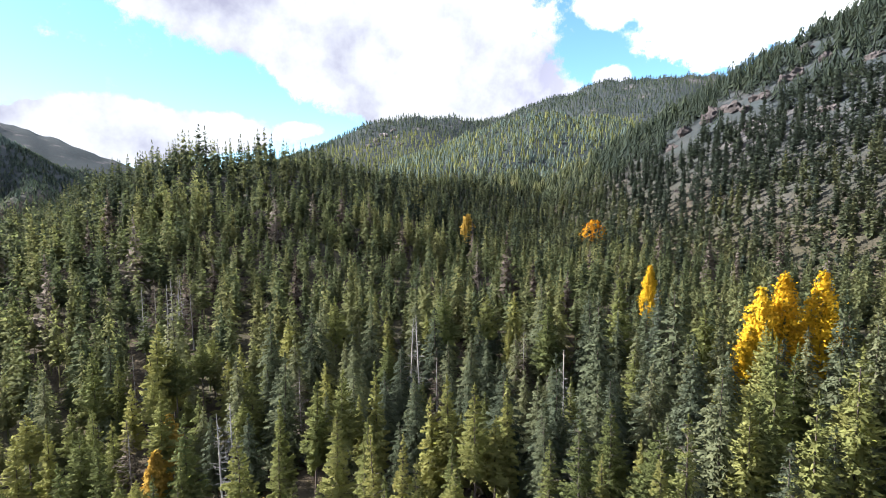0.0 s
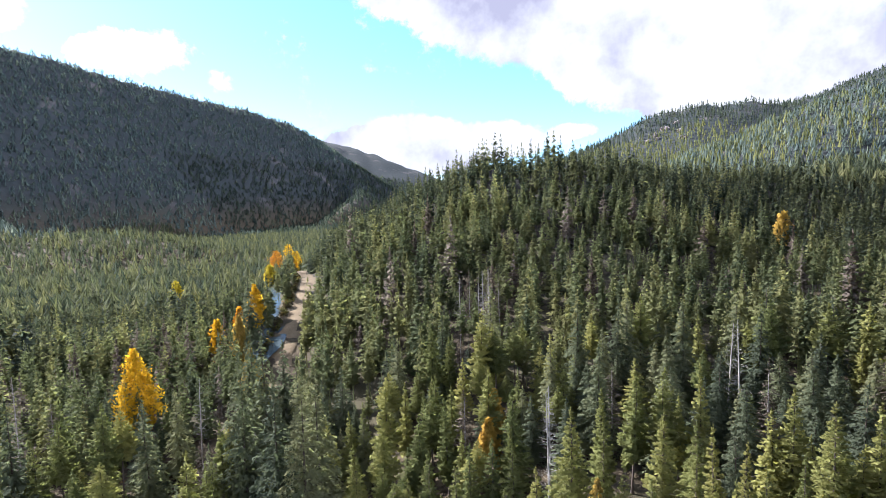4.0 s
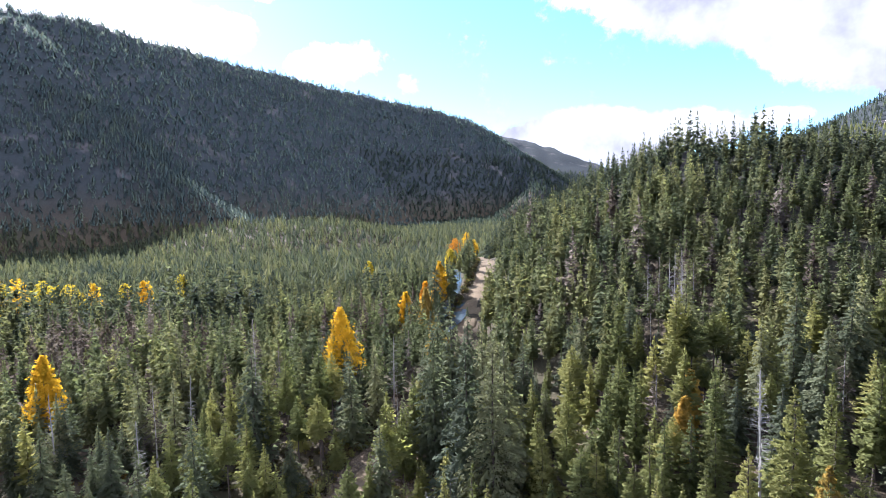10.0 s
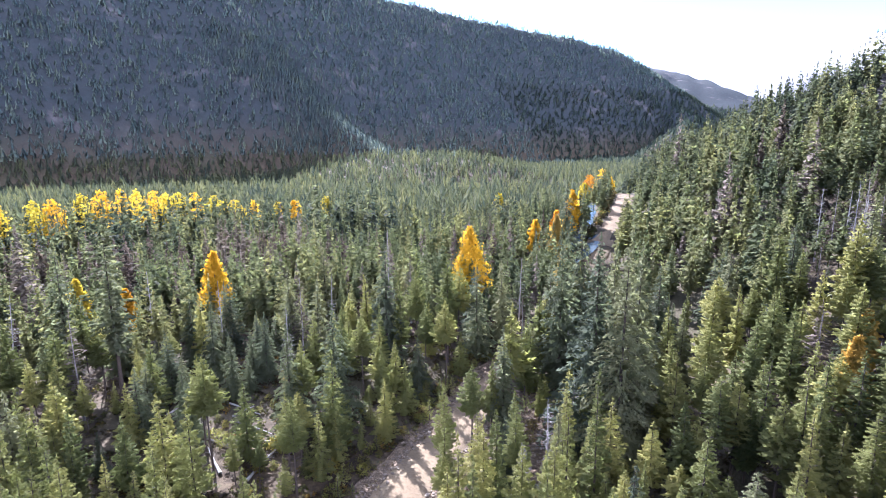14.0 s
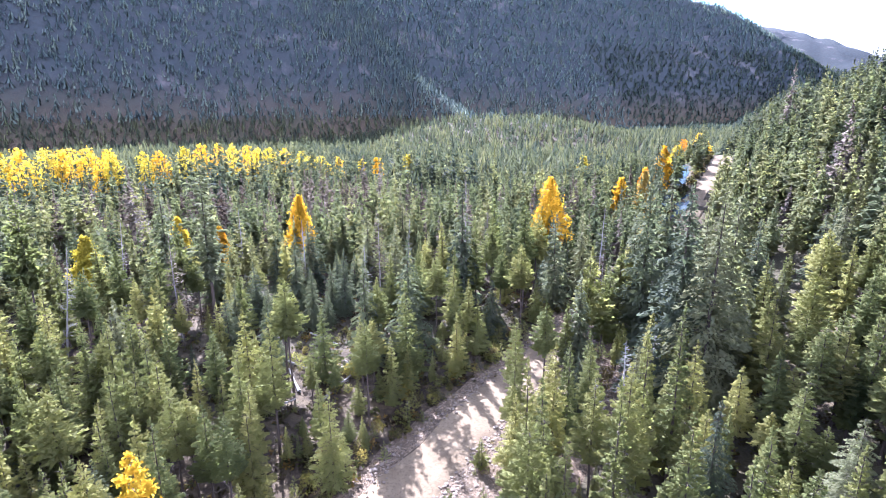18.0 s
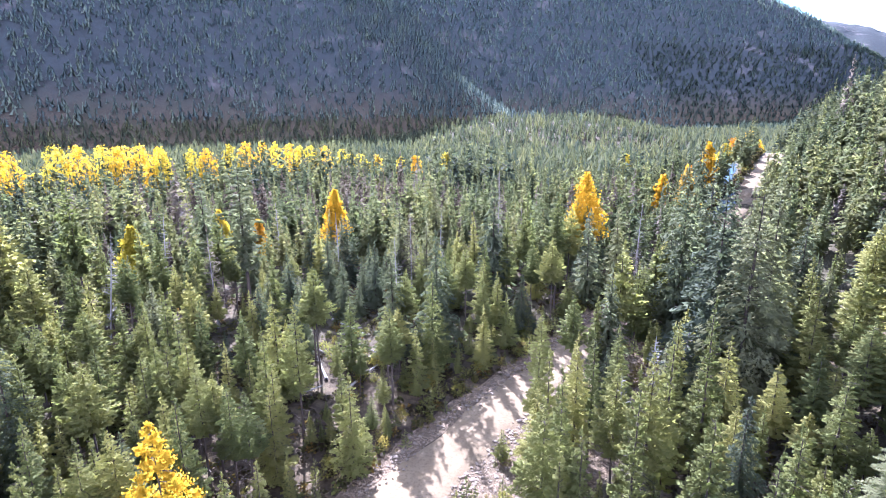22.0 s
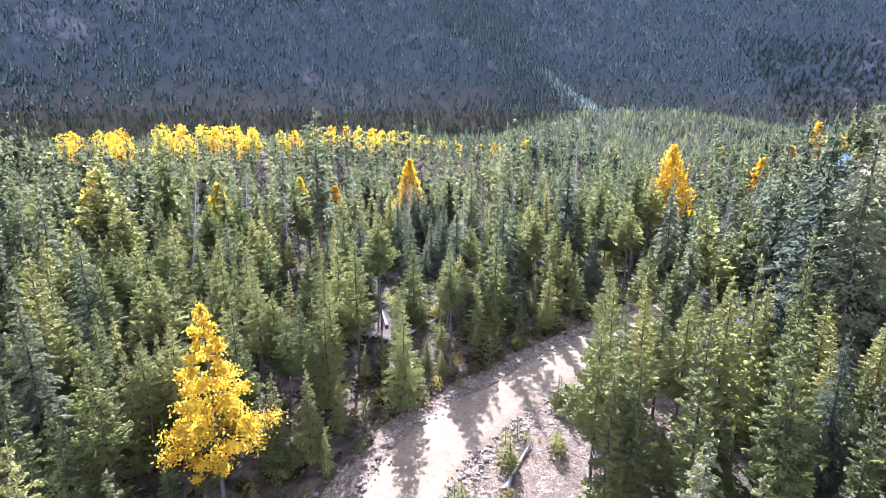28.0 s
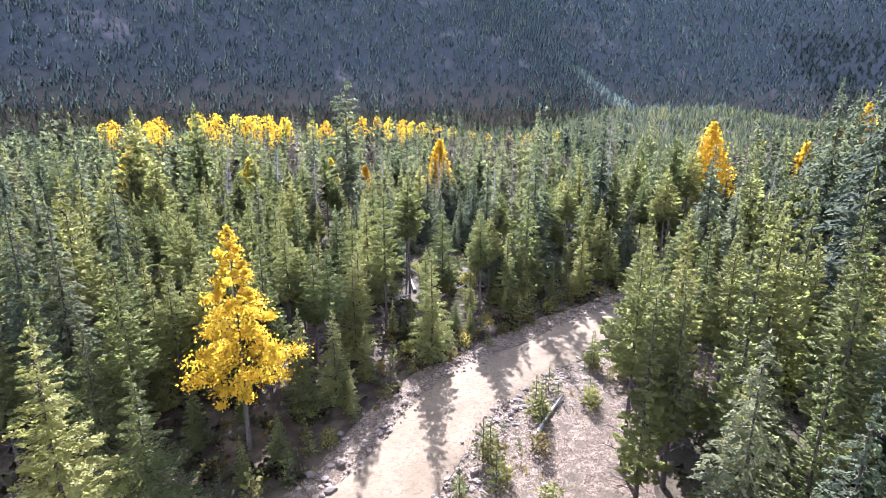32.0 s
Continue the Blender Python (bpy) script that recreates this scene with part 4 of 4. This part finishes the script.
# copy of the haze-blue mountain needles, dimmed to tone down the sunlit crest
mat_dimmed_spur = leaf_material("dimmed_spur_needles", ((0.0, (0.06, 0.082, 0.08)), (0.45, (0.09, 0.115, 0.098)), (1.0, (0.13, 0.155, 0.105))), False, gain=0.6, thin=0.25)
tint = np.clip(0.4 + 0.3 * patch + r.normal(0, 0.2, len(x)), 0, 1)
for m, name, label, mat in ((spur, "spur_woods", "conifers along the crest of the spur", mat_dimmed_spur), (~spur, "slope_woods", "conifer forest on the mountain slopes, haze-blue in its colour", mat_hazy_mountain)):
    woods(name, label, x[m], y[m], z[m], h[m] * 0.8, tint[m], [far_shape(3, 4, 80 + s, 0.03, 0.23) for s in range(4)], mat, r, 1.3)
x, y, z, r = scatter(640, 2150, 11, 105, -44.0, 26.0)[:2] + (None, np.random.RandomState(9))
z = land(x, y)
h, patch = heights(x, y, z, r)
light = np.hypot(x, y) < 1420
# shaded and sunlit copies: cloud shadow and sunshine put into the needle colours
mat_shaded = leaf_material("shaded_needles", ((0.0, (0.03, 0.042, 0.036)), (0.5, (0.05, 0.064, 0.048)), (1.0, (0.085, 0.095, 0.06))), False)
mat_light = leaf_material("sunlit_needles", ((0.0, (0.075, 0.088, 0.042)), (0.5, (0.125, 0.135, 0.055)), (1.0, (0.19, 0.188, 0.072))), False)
tint = np.clip(0.5 + 0.3 * patch + r.normal(0, 0.2, len(x)), 0, 1)
for m, name, label, mat in ((light, "hill_woods", "conifer forest on the far hills with sunlight in its colour", mat_light), (~light, "high_hill_woods", "conifer forest on the high hill behind, cloud shade in its colour", mat_shaded)):
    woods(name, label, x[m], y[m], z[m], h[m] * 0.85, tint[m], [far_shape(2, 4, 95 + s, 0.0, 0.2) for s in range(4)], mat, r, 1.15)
x, y, z, r = stand(1100, 2500, 12.5, 104)
far = ~((np.degrees(np.arctan2(-x, y)) < 26) & (np.hypot(x, y) < 2150))
x, y, z = x[far], y[far], z[far]
h, patch = heights(x, y, z, r)
# the sun-facing foot takes the shaded needle copy, darkened by colour
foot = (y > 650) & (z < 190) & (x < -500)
for m, name, label, mat in ((foot, "foot_woods", "forest at the foot of the mountain, shade put into its colour", mat_shaded), (~foot, "ridge_woods", "forest up to the mountain ridges, haze-blue in its colour", mat_hazy_mountain)):
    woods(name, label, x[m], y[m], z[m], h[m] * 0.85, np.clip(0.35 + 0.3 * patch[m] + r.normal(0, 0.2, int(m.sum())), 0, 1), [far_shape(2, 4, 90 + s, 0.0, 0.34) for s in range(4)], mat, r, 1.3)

# ---- trees in autumn colour, dead trees ----
LEAF = {"ochre": (mat_ochre, "aspen", "young aspen with dull ochre leaves half hidden among conifers"), "gold": (mat_gold, "cottonwood", "golden yellow autumn cottonwood among the dark conifers"), "lime": (mat_lime, "cottonwood", "tall cottonwood with pale yellow-green autumn leaves"), "orange": (mat_orange, "aspen", "slim aspen with orange autumn leaves")}
for n, (kind, px, py, ph, pw) in enumerate(GOLDEN):
    mat, name, label = LEAF[kind]
    d = math.hypot(px + 4, py + 7)
    amount, size = (14000, 0.17) if d < 45 else (8000, 0.38) if d < 130 else (1300, 0.8)
    t = make_tree(name, label, leafy_crown(300 + n, ph, pw, amount, 0.26 if d < 45 else 0.18, size, 0.1 if d < 45 else 0.3 if d < 170 else 0.5, 85 if d < 45 or d > 130 else 150, 0.95 if d < 45 else 0.78 if d < 170 else 0.5, 0.55 if d < 45 else 1.0), mat_pale, mat, ph, 0.14, n, group="autumn trees")
    put_mesh("bough", mesh_np("bough", *bare_limbs(400 + n, ph, 0.25, pw * 0.8, 22 if d < 130 else 8)), mat_pale, t)["kind"] = "stuff"
    t.matrix_basis = pose(px, py, float(land(px, py)[0]) - 0.05, 0, 0, 37 * n)
for n, (px, py, ph, lean) in enumerate(SNAGS):
    t = thing("dead_tree", "grey leafless dead conifer still standing", "dead tree", "standing dead trees")
    put_mesh("trunk", mesh_np("trunk", *stem(ph, 0.14, 0.03, seed=n), smooth=True), mat_grey, t)
    put_mesh("bare_crown", mesh_np("bare_crown", *bare_limbs(500 + n, ph, 0.25, 1.5, 70, 0.025)), mat_grey, t)["kind"] = "stuff"
    t.matrix_basis = pose(px, py, float(land(px, py)[0]) - 0.1, lean, 0, 50 * n)

DRYS = [(-94.0, 14.0, 19.5), (22.9, 77.9, 17.0), (-61.6, 87.5, 15.0), (-65.0, 85.5, 14.0), (-58.0, 86.0, 13.0), (-88.0, -2.0, 15.0), (-78.0, -30.0, 15.0), (-100.0, 20.0, 14.0), (-69.0, 27.0, 12.0), (-40.0, 46.0, 11.0), (-8.0, 60.0, 13.0), (-24.0, 55.0, 12.0), (3.0, 70.0, 13.0), (-50.0, 60.0, 13.0)]
for n, (px, py, ph) in enumerate(DRYS):
    t = make_tree("dry_pine", "dying pine with thin grey-brown needles", conifer(900 + n, ph, 0.2, 1.9, 20, 5, 11, 0.25, 0.1, 0.8, 0.35, slim=0.08, core=0.15), mat_grey, mat_dry, ph, 0.15, n, group="dying pines")
    t.matrix_basis = pose(px, py, float(land(px, py)[0]) - 0.05, 0, 0, 61 * n)

# ---- roadside ----
def make_gravel_material():
    m, g = material("coarse_gravel")
    pos = g.add("ShaderNodeNewGeometry").outputs["Position"]
    warp = g.add("ShaderNodeVectorMath", {0: pos, 1: g.add("ShaderNodeTexNoise", {"Vector": pos, "Scale": 5.0, "Detail": 4.0}).outputs["Color"]}, operation="ADD").outputs[0]
    v = g.add("ShaderNodeTexVoronoi", {"Vector": warp, "Scale": 7.0, "Randomness": 1.0})
    fine = g.noise(pos, 22.0, 5.0, 0.75)
    n = g.noise(pos, 0.8, 5.0, 0.7)
    c = g.ramp(v.outputs["Color"], (0.2, (0.06, 0.042, 0.027)), (0.5, (0.15, 0.108, 0.068)), (0.85, (0.29, 0.222, 0.15)))
    c = g.mix(g.step(n, 0.45, 0.65), c, (0.1, 0.076, 0.048, 1))
    c = g.mix(g.step(fine, 0.55, 0.8), c, (0.07, 0.056, 0.042, 1))
    finish(g, c, 0.95, g.math("ADD", g.math("MULTIPLY", v.outputs["Color"], 0.6), fine), 0.9, 0.1, spec=0.15)
    return m


mat_gravel = make_gravel_material()
for sgn, w in ((-1, 12.0), (1, 4.4)):
    near = road_line[:130]
    v, f = ribbon(near, ROAD_Z[:130], [sgn * o for o in (2.3, 3.2, 4.2, w, w + 1.6)], [0.0, 0.06, 0.1, 0.1, -0.3], 0.7, 4 + sgn)
    tagged(put_mesh("verge", mesh_np("verge", v, f[:, ::-1] if sgn > 0 else f, smooth=True), mat_gravel), "stony gravel verge along the forest road", "verge", kind="structure")


def stone(seed):
    """A rough stone about 1 m across."""
    r = np.random.RandomState(seed)
    bm = bmesh.new()
    bmesh.ops.create_icosphere(bm, subdivisions=1, radius=0.5)
    for q in bm.verts:
        q.co = Vector((q.co.x * 1.2, q.co.y, q.co.z * 0.7)) * r.uniform(0.75, 1.15)
    V = np.array([q.co[:] for q in bm.verts])
    F = np.array([[c.index for c in p.verts] for p in bm.faces])
    bm.free()
    return V, F


def make_stone_material(attr):
    m, g = material("grey_stone")
    pos = g.add("ShaderNodeNewGeometry").outputs["Position"]
    rnd = g.add("ShaderNodeAttribute", attribute_name="tint").outputs["Fac"] if attr else g.add("ShaderNodeObjectInfo").outputs["Random"]
    n = g.noise(pos, 9.0, 5.0, 0.7)
    c = g.ramp(g.math("ADD", g.math("MULTIPLY", rnd, 0.6), g.math("MULTIPLY", n, 0.5)), (0.1, (0.1, 0.078, 0.057)), (0.6, (0.19, 0.152, 0.112)), (1.0, (0.27, 0.222, 0.172)))
    finish(g, c, 0.9, n, 0.5, 0.03, spec=0.2)
    return m


mat_stones, mat_rock = make_stone_material(True), make_stone_material(False)
stones = [stone(s) for s in range(5)]
r = np.random.RandomState(77)
k = r.randint(8, 95, 8000)
tan = np.gradient(road_line, axis=0)
nrm = np.stack([-tan[:, 1], tan[:, 0]], 1) / np.linalg.norm(tan, axis=1)[:, None]
off = r.choice((-1, 1), len(k)) * (2.5 + np.abs(r.normal(0, 1.1, len(k))))
off = np.where(r.uniform(0, 1, len(k)) < 0.55, -r.uniform(2.5, 12.0, len(k)), off)
p = road_line[k] + nrm[k] * off[:, None] + r.uniform(-0.5, 0.5, (len(k), 2))
size = 0.06 + 0.07 * r.exponential(1.0, len(k))
zz = land(p[:, 0], p[:, 1]) + 0.11
woods("loose_stones", "loose grey stones on the road verge", p[:, 0], p[:, 1], zz, np.minimum(size, 0.4), r.uniform(0, 1, len(k)), [(a, b) for a, b in stones], mat_stones, r, 0.0)

for n in range(46):
    i = r.randint(12, 90)
    q = road_line[i] + nrm[i] * r.choice((-1, 1)) * r.uniform(3.0, 5.2)
    me = mesh_np("rock", *stone(200 + n))
    ob = tagged(put_mesh("rock", me, mat_rock), "rough grey boulder lying on the gravel verge", "rock", "roadside rocks")
    s = r.uniform(0.25, 0.6)
    ob.matrix_basis = pose(q[0], q[1], float(land(*q)[0]) + 0.1 + s * 0.15, r.uniform(-20, 20), 0, r.uniform(0, 360)) @ Matrix.Diagonal((s, s, s, 1))
for n in range(70):
    i = r.randint(10, 92)
    q = road_line[i] + nrm[i] * r.choice((-1, 1)) * r.uniform(3.6, 6.5)
    plant("sapling", q[0], q[1], r.uniform(0.8, 3.2), r.uniform(0, 360), n)
for n in range(60):  # young trees crowding the far side of the road
    i = r.randint(24, 88)
    q = road_line[i] + nrm[i] * (5.0 + 6.5 * r.uniform(0, 1) ** 1.2)
    k = r.uniform(1.6, 5.2)
    plant("sapling" if k < 3 else "fir_close", q[0], q[1], k, r.uniform(0, 360), n)
LOGS = [(-75.6, -20.3, -81.2, -16.9), (-73.3, -18.6, -77.5, -15.1), (-72, -12.3, -73.4, -10.1), (-70.1, -12, -65, -8.2), (-57.5, -11.2, -62.4, -7.6), (-56, -17.5, -57.8, -14.2), (-65, -10.6, -62.3, -6.2), (-77, -14, -70.6, -9.4), (-60, -14, -66, -15.5), (-68, -16, -64, -12.5), (-33.5, -3.3, -37.8, -1.2)]
for n, (x0, y0, x1, y1) in enumerate(LOGS):
    ln = math.hypot(x1 - x0, y1 - y0)
    t = thing("fallen_log", "weathered grey fallen trunk lying on the forest floor", "log", "fallen logs")
    put_mesh("trunk", mesh_np("trunk", *stem(ln, 0.15, 0.06, seed=n, bend=0.03), smooth=True), mat_grey, t)
    put_mesh("bare_crown", mesh_np("bare_crown", *bare_limbs(600 + n, ln, 0.3, 0.9, 14, 0.02)), mat_grey, t)["kind"] = "stuff"
    a = Vector((x0, y0, float(land(x0, y0)[0]) + 0.16))
    b = Vector((x1, y1, float(land(x1, y1)[0]) + 0.35))
    t.matrix_basis = Matrix.Translation(a) @ (b - a).to_track_quat("Z", "Y").to_matrix().to_4x4()

# ---- crags on the slopes ----
def crag(seed, w, hgt, mat, label):
    """A weathered crag of split blocks."""
    r = np.random.RandomState(seed)
    t = thing("crag", label, "rock", "crags on the slope")
    for _ in range(6):
        k = r.uniform(0.4, 0.75)
        m = Matrix.Translation((r.uniform(-0.4, 0.4) * w, r.uniform(-0.2, 0.2) * w, hgt * r.uniform(0.0, 0.35))) @ Euler(r.uniform(-0.3, 0.3, 3)).to_matrix().to_4x4() @ Matrix.Diagonal((w * k, w * k * 0.8, hgt * k * 1.6, 1))
        bm = bmesh.new()
        bmesh.ops.create_icosphere(bm, subdivisions=3, radius=0.5, matrix=m)
        for q in bm.verts:
            q.co += Vector(noise.noise_vector(q.co * 4.5 / w + Vector((seed, 0, 0)))) * w * 0.22 + Vector(r.uniform(-1, 1, 3)) * w * 0.012
        V, F = np.array([q.co[:] for q in bm.verts]), np.array([[c.index for c in p.verts] for p in bm.faces])
        bm.free()
        put_mesh("block", mesh_np("block", V, F), mat, t)
    return t


def make_crag_material(name, gain):
    m, g = material(name)
    pos = g.add("ShaderNodeNewGeometry").outputs["Position"]
    n, f = g.noise(pos, 0.12, 7.0, 0.7), g.noise(g.add("ShaderNodeMapping", {0: pos, 3: (1, 1, 0.3)}).outputs[0], 0.6, 6.0, 0.7)
    c = g.mix(f, g.ramp(n, (0.3, (0.045 * gain, 0.038 * gain, 0.037 * gain)), (0.7, (0.15 * gain, 0.13 * gain, 0.126 * gain))), (0.085 * gain, 0.07 * gain, 0.064 * gain, 1))
    finish(g, c, 0.95, f, 1.0, 0.6, spec=0.15)
    return m


# slope crags toned darker, with cloud shade in their rock colour
mat_shaded_crag, mat_pale_crag = make_crag_material("crag_rock", 0.8), make_crag_material("pale_crag_rock", 2.2)
r = np.random.RandomState(31)
for n, (px, py, w) in enumerate(CRAGS):
    w *= 0.6
    ob = crag(700 + n, w, w * 0.6, mat_pale_crag if py > 1000 else mat_shaded_crag, "pale bare rock face on the far hill" if py > 1000 else "grey broken crag jutting from the wooded slope")
    ob.matrix_basis = pose(px, py, float(land(px, py)[0]) - w * 0.16, 0, 0, r.uniform(0, 360))

# ---- river beside the road ----
RIVER = [(-112, 62), (-121, 76), (-134, 90), (-151, 101), (-172, 116), (-196, 133), (-230, 158), (-270, 185), (-330, 225)]
river_line = smooth_line(RIVER, 2.0)
m, g = material("river_water")
pos = g.add("ShaderNodeNewGeometry").outputs["Position"]
n = g.noise(pos, 0.9, 5.0, 0.6)
finish(g, g.ramp(n, (0.3, (0.03, 0.045, 0.05)), (0.7, (0.07, 0.09, 0.095))), 0.2, n, 0.5, 0.1, spec=0.1)
level = np.array([float(q) for q in land(river_line[:, 0], river_line[:, 1])])
level = np.convolve(np.pad(level, 10, mode="edge"), np.ones(21) / 21, mode="valid") + 0.2
v, f = ribbon(river_line, level, [-4.2, -2, 0, 2, 4.2], [0, 0, 0, 0, 0], 0.8, 8)
tagged(put_mesh("water", mesh_np("water", v, f[:, ::-1], smooth=True), m), "narrow river running beside the road", "river", kind="structure")

# ---- shrubs and low growth ----
mat_shrub = leaf_material("shrub_leaves", ((0.0, (0.12, 0.09, 0.04)), (0.5, (0.16, 0.17, 0.05)), (1.0, (0.3, 0.24, 0.06))))
shrubs = []
for n in range(5):
    t = thing("shrub", "low bushy shrub with fading green and yellow leaves", "shrub", "shrubs by the road")
    put_mesh("leaf_mass", mesh_np("leaf_mass", *leafy_crown(800 + n, 1.2, 0.7, 380, 0.05, 0.13, 0.5, 22, 0.5)), mat_shrub, t)["kind"] = "stuff"
    put_mesh("stem", mesh_np("stem", *bare_limbs(820 + n, 1.0, 0.05, 0.55, 9, 0.015)), mat_bark, t)["kind"] = "stuff"
    shrubs.append(t)
r = np.random.RandomState(91)
first = set()
for n in range(190):
    if n < 135:
        i = r.randint(8, 100)
        q = road_line[i] + nrm[i] * r.choice((-1, 1), p=(0.25, 0.75)) * r.uniform(4.2, 9.0)
    else:
        q = np.array([-64 + r.normal(0, 9), -11 + r.normal(0, 5)])
    src = shrubs[n % 5]
    k = r.uniform(0.5, 1.4)
    mtx = pose(q[0], q[1], float(land(*q)[0]), 0, 0, r.uniform(0, 360))
    ob = copy_thing(src, mtx) if n % 5 in first else src
    first.add(n % 5)
    ob.matrix_basis = mtx @ Matrix.Diagonal((k, k, k, 1))


# ---- low growth under the trees and dry grass on the verges ----
mat_under = leaf_material("low_plants", ((0.0, (0.045, 0.032, 0.02)), (0.4, (0.07, 0.06, 0.03)), (0.75, (0.1, 0.11, 0.035)), (1.0, (0.24, 0.15, 0.04))), False, 1.0)
mat_straw = leaf_material("dry_grass", ((0.0, (0.16, 0.12, 0.06)), (1.0, (0.34, 0.27, 0.14))), False, 0.8, soft=False)
r = np.random.RandomState(611)
low_shapes = [leafy_crown(860 + n, 1.0, 0.62, 34, 0.02, 0.34, 0.5, 9, 0.5) for n in range(5)]
ux, uy = r.uniform(-92, -8, 3600), r.uniform(-48, 34, 3600)
near = np.argmin(np.hypot(ux[:, None] - road_line[None, ::3, 0], uy[:, None] - road_line[None, ::3, 1]), axis=1) * 3
side = (ux - road_line[near, 0]) * nrm[near, 0] + (uy - road_line[near, 1]) * nrm[near, 1]
ok = (side > 4.4) | (side < -13.5)
ux, uy = ux[ok], uy[ok]
bank = np.nonzero((road_line[:, 0] < -98) & (road_line[:, 0] > -290))[0]
i = r.choice(bank, 1400)
q = road_line[i] + nrm[i] * (np.where(r.uniform(0, 1, 1400) < 0.4, r.uniform(3.6, 5.5, 1400), r.uniform(13.5, 24, 1400)))[:, None]
ux, uy = np.concatenate([ux, q[:, 0]]), np.concatenate([uy, q[:, 1]])
woods("undergrowth", "low brown and green plants on the shady forest floor", ux, uy, land(ux, uy), r.uniform(0.25, 0.9, len(ux)) * np.where(ux < -98, 1.7, 1.0), r.uniform(0, 1, len(ux)), low_shapes, mat_under, r, 0.0)


def tuft(seed):
    """A tuft of dry grass, 1 m high: thin leaning blades."""
    r = np.random.RandomState(seed)
    n = 14
    a, lean = r.uniform(0, 6.283, n), r.uniform(0.1, 0.7, n)
    p = np.stack([np.cos(a) * 0.1, np.sin(a) * 0.1, 0 * a], 1)
    q = np.stack([np.cos(a) * lean, np.sin(a) * lean, r.uniform(0.5, 1.0, n)], 1)
    w = np.stack([-np.sin(a), np.cos(a), 0 * a], 1) * 0.06
    V = np.stack([p - w, p + w, q], 1).reshape(-1, 3)
    return V, np.arange(len(V)).reshape(-1, 3)


i = r.randint(8, 95, 2600)
o = np.where(r.uniform(0, 1, 2600) < 0.65, -r.uniform(2.9, 11.5, 2600), r.uniform(3.0, 6.5, 2600))
p = road_line[i] + nrm[i] * o[:, None] + r.uniform(-0.5, 0.5, (2600, 2))
ok = waves(p[:, 0], p[:, 1], 7, 23, 3) > 0.15
p = p[ok]
woods("dry_grass", "thin tufts of straw-coloured grass on the gravel verge", p[:, 0], p[:, 1], land(p[:, 0], p[:, 1]) + 0.08, r.uniform(0.15, 0.45, len(p)), r.uniform(0, 1, len(p)), [tuft(880 + n) for n in range(4)], mat_straw, r, 0.0)
